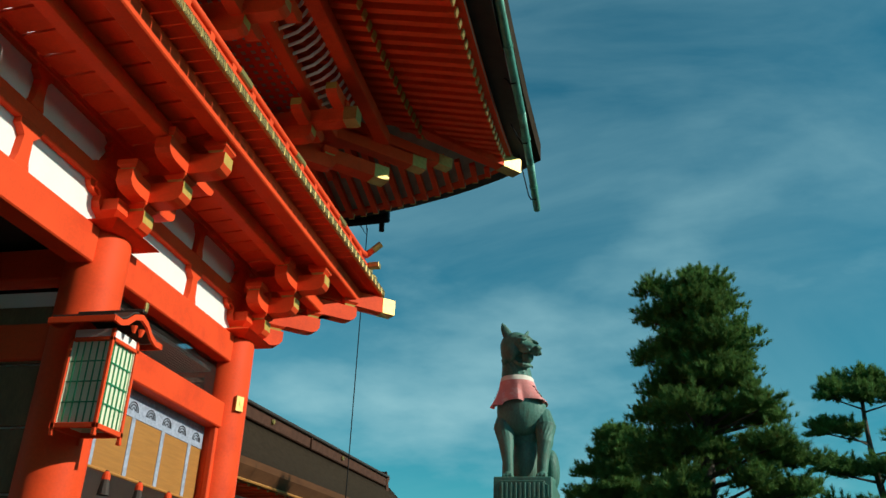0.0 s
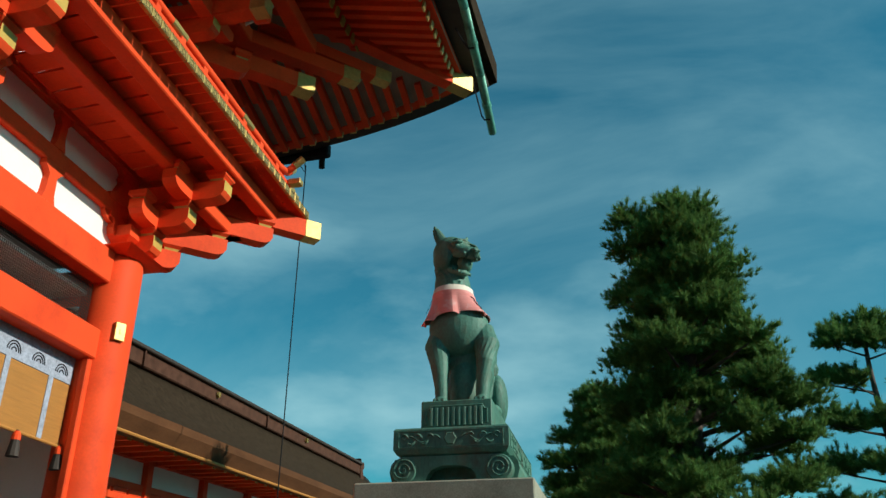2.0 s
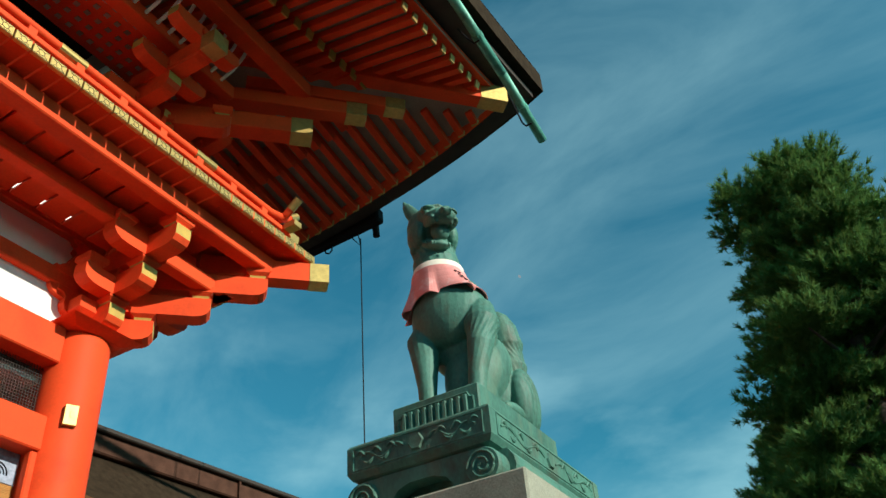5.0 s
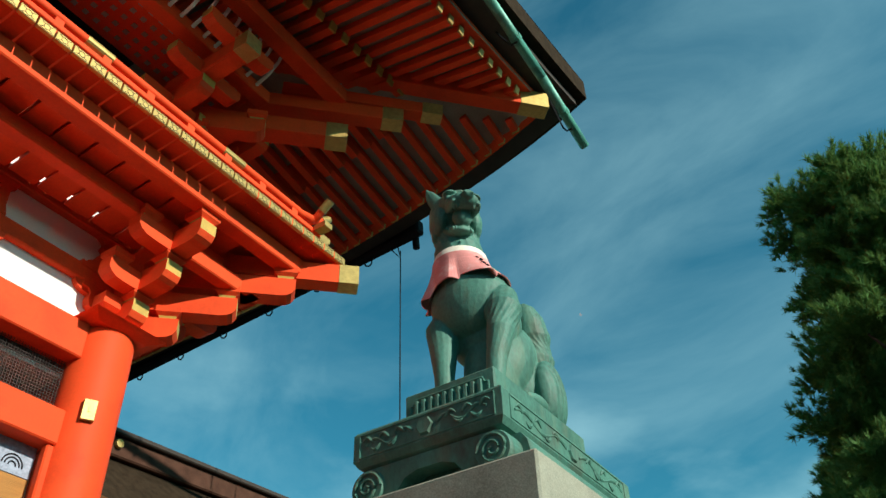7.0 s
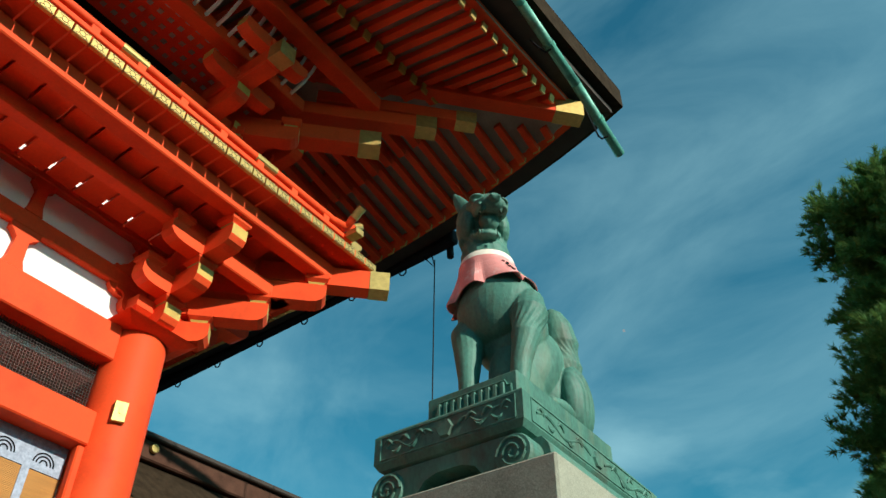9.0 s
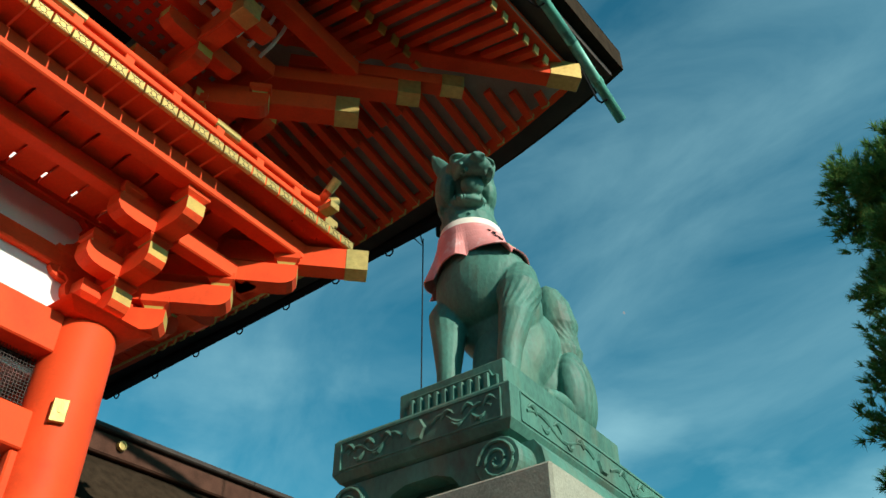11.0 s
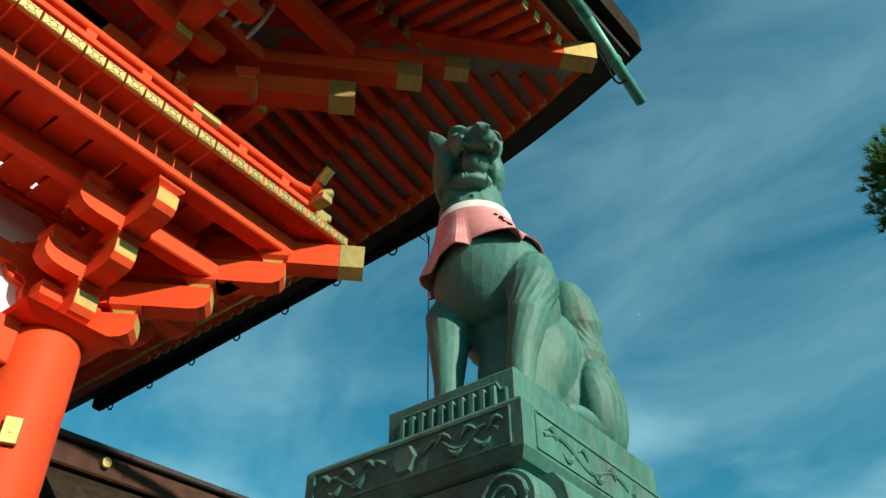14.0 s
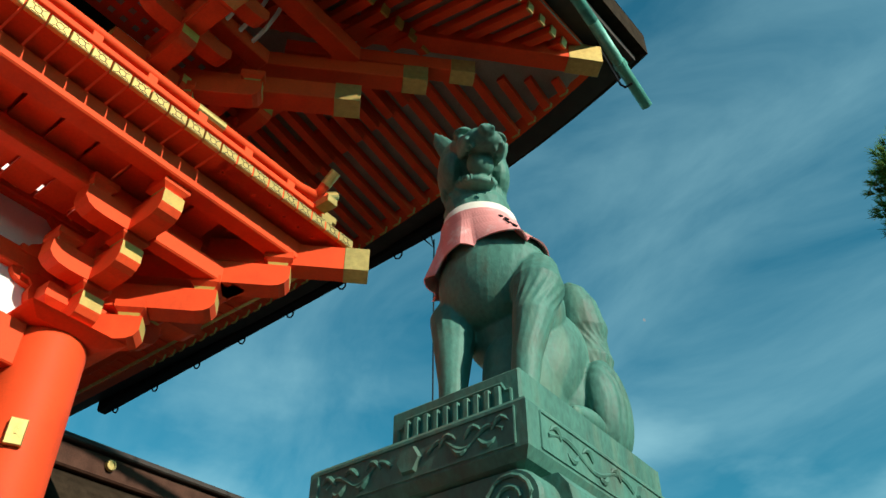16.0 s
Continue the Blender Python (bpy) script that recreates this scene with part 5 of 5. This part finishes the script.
def tiers(low, top, step, left, right, seed, count=7, r=(0.28, 0.44), th=(0.15, 0.25), skip=0.12):
    """Layered fans; left and right give the crown's half widths by height."""
    rng = random.Random(seed)
    pads = []
    z = low
    while z < top:
        wl, wr = np.interp(z, *left), np.interp(z, *right)
        for k in range(count):
            hd = k * 360 / count + rng.uniform(-22, 22) + z * 75
            c = math.cos(radians(hd))
            full = wr * max(0, c) ** 2 + wl * max(0, -c) ** 2 + 0.5 * (wl + wr) * (1 - c * c)
            rad = rng.uniform(*r) * (0.75 + 0.25 * min(1, full))
            reach = max(0.08, (full - rad) * rng.uniform(0.80, 1.06))
            if rng.random() > skip:
                pads.append((z + rng.uniform(-0.13, 0.13), reach, hd, rad, rng.uniform(*th)))
            if rng.random() < 0.55:
                pads.append((z + rng.uniform(-0.1, 0.25), reach * rng.uniform(0.25, 0.65), hd + rng.uniform(-35, 35), rad * 1.1, rng.uniform(*th) * 1.2))
        z += step * rng.uniform(0.9, 1.1)
    return pads


LEFT = ((2.3, 3.5, 4.3, 5.2, 5.7, 6.4, 6.9, 7.3, 7.6), (2.0, 1.5, 1.25, 1.5, 1.15, 1.25, 1.2, 0.85, 1.1))
RIGHT = ((2.3, 3.5, 4.3, 5.2, 5.6, 6.4, 6.9, 7.3, 7.6), (2.2, 1.9, 1.75, 1.55, 0.95, 1.0, 0.75, 0.65, 0.5))
BROAD = tiers(2.2, 7.4, 0.60, LEFT, RIGHT, 11, count=7, r=(0.34, 0.52), th=(0.18, 0.30), skip=0.18)
BROAD += [(7.50, 0.62, 180, 0.36, 0.2), (7.54, 0.2, 60, 0.40, 0.22), (7.52, 0.25, -30, 0.38, 0.2), (7.66, 0.06, 0, 0.26, 0.2), (7.4, 0.45, -95, 0.34, 0.2)]
pine((0.66, 11.6, 0.0), 7.8, BROAD, "large clipped pine with layered dark green foliage clouds", 3, density=1.5, tuft=0.72, trunk=0.2, bend=0.1)
SMALL = tiers(2.6, 5.7, 0.46, ((2.6, 4.6, 5.6, 6.0), (1.3, 1.1, 0.8, 0.4)), ((2.6, 4.6, 5.6, 6.0), (1.3, 1.1, 0.8, 0.4)), 8, count=6, r=(0.32, 0.46), th=(0.14, 0.22), skip=0.2) + [(5.88, 0.2, 170, 0.38, 0.2), (5.85, 0.2, -10, 0.36, 0.2)]
pine((-0.80, 15.5, 0.0), 6.0, SMALL, "smaller rounded pine with a bent trunk behind the statue", 8, density=1.3, tuft=0.8, trunk=0.17, bend=0.2)
CLOUDS = []
for cz, cr, chd, crad in ((6.95, 0.12, 0, 0.36), (6.85, 0.42, 170, 0.36), (6.82, 0.45, 20, 0.4), (6.6, 0.62, 200, 0.32), (6.55, 0.7, -20, 0.36), (6.5, 0.4, 260, 0.36), (5.95, 0.75, 178, 0.36), (5.85, 0.45, 210, 0.3), (5.7, 0.7, 5, 0.42), (5.2, 0.85, 185, 0.40), (5.15, 0.45, 160, 0.34), (5.0, 0.8, -15, 0.45), (5.05, 0.5, 270, 0.38), (4.4, 0.95, 180, 0.45), (4.35, 0.5, 230, 0.4), (4.3, 0.95, 10, 0.48), (3.7, 1.1, 190, 0.5), (3.6, 0.6, 250, 0.5), (3.5, 1.1, -5, 0.5), (2.9, 1.2, 170, 0.55), (2.8, 1.2, 0, 0.55)):
    CLOUDS.append((cz, cr, chd, crad, 0.23))
pine((4.22, 15.5, 0.0), 7.05, CLOUDS, "slender cloud-pruned pine with separate foliage pads", 12, density=1.6, tuft=0.8, trunk=0.14, bend=0.14)

# ---- roof seen past the pines ----
def far_house():
    h = empty("far_house", "distant hall with a grey tiled gable roof", "house", at=(8.6, 26, 0))
    bm = bmesh.new()
    box(bm, -3, 3, -2.5, 2.5, 0, 3.6)
    part("wall", bm, WHITE, h)
    bm = bmesh.new()
    prism(bm, [(-3.8, 3.4), (3.8, 3.4), (3.8, 3.6), (0, 6.0), (-3.8, 3.6)], 3.3, Matrix.Identity(4))
    part("roof", bm, TILE, h, "grey tiled roof")


far_house()


def moon():
    """Half moon, pale in the daylight sky."""
    d = Vector(MOON_WAY).normalized()
    bm = bmesh.new()
    n = 24
    pts = [(math.cos(math.pi * k / n - math.pi / 2), math.sin(math.pi * k / n - math.pi / 2)) for k in range(n + 1)]
    vs = [bm.verts.new((x * 5, y * 5, 0)) for x, y in pts] + [bm.verts.new((-x * 0.5 * 5, y * 5, 0)) for x, y in pts[1:-1][::-1]]
    bm.faces.new(vs)
    mt = bpy.data.materials.new("moon_glow")
    mt.use_nodes = True
    nt = mt.node_tree
    nt.nodes.clear()
    e = nt.nodes.new("ShaderNodeEmission")
    e.inputs["Color"].default_value, e.inputs["Strength"].default_value = (0.50, 0.62, 0.68, 1), 0.42
    o = nt.nodes.new("ShaderNodeOutputMaterial")
    nt.links.new(e.outputs["Emission"], o.inputs["Surface"])
    ob = part("moon", bm, mt)
    ob.matrix_basis = look(d * 2600, (0, 0, 0)) @ Matrix.Rotation(radians(160), 4, "Z") @ Matrix.Rotation(radians(180), 4, "Y")
    tagged(ob, "pale half moon in the daylight sky", "moon", kind="structure")


moon()
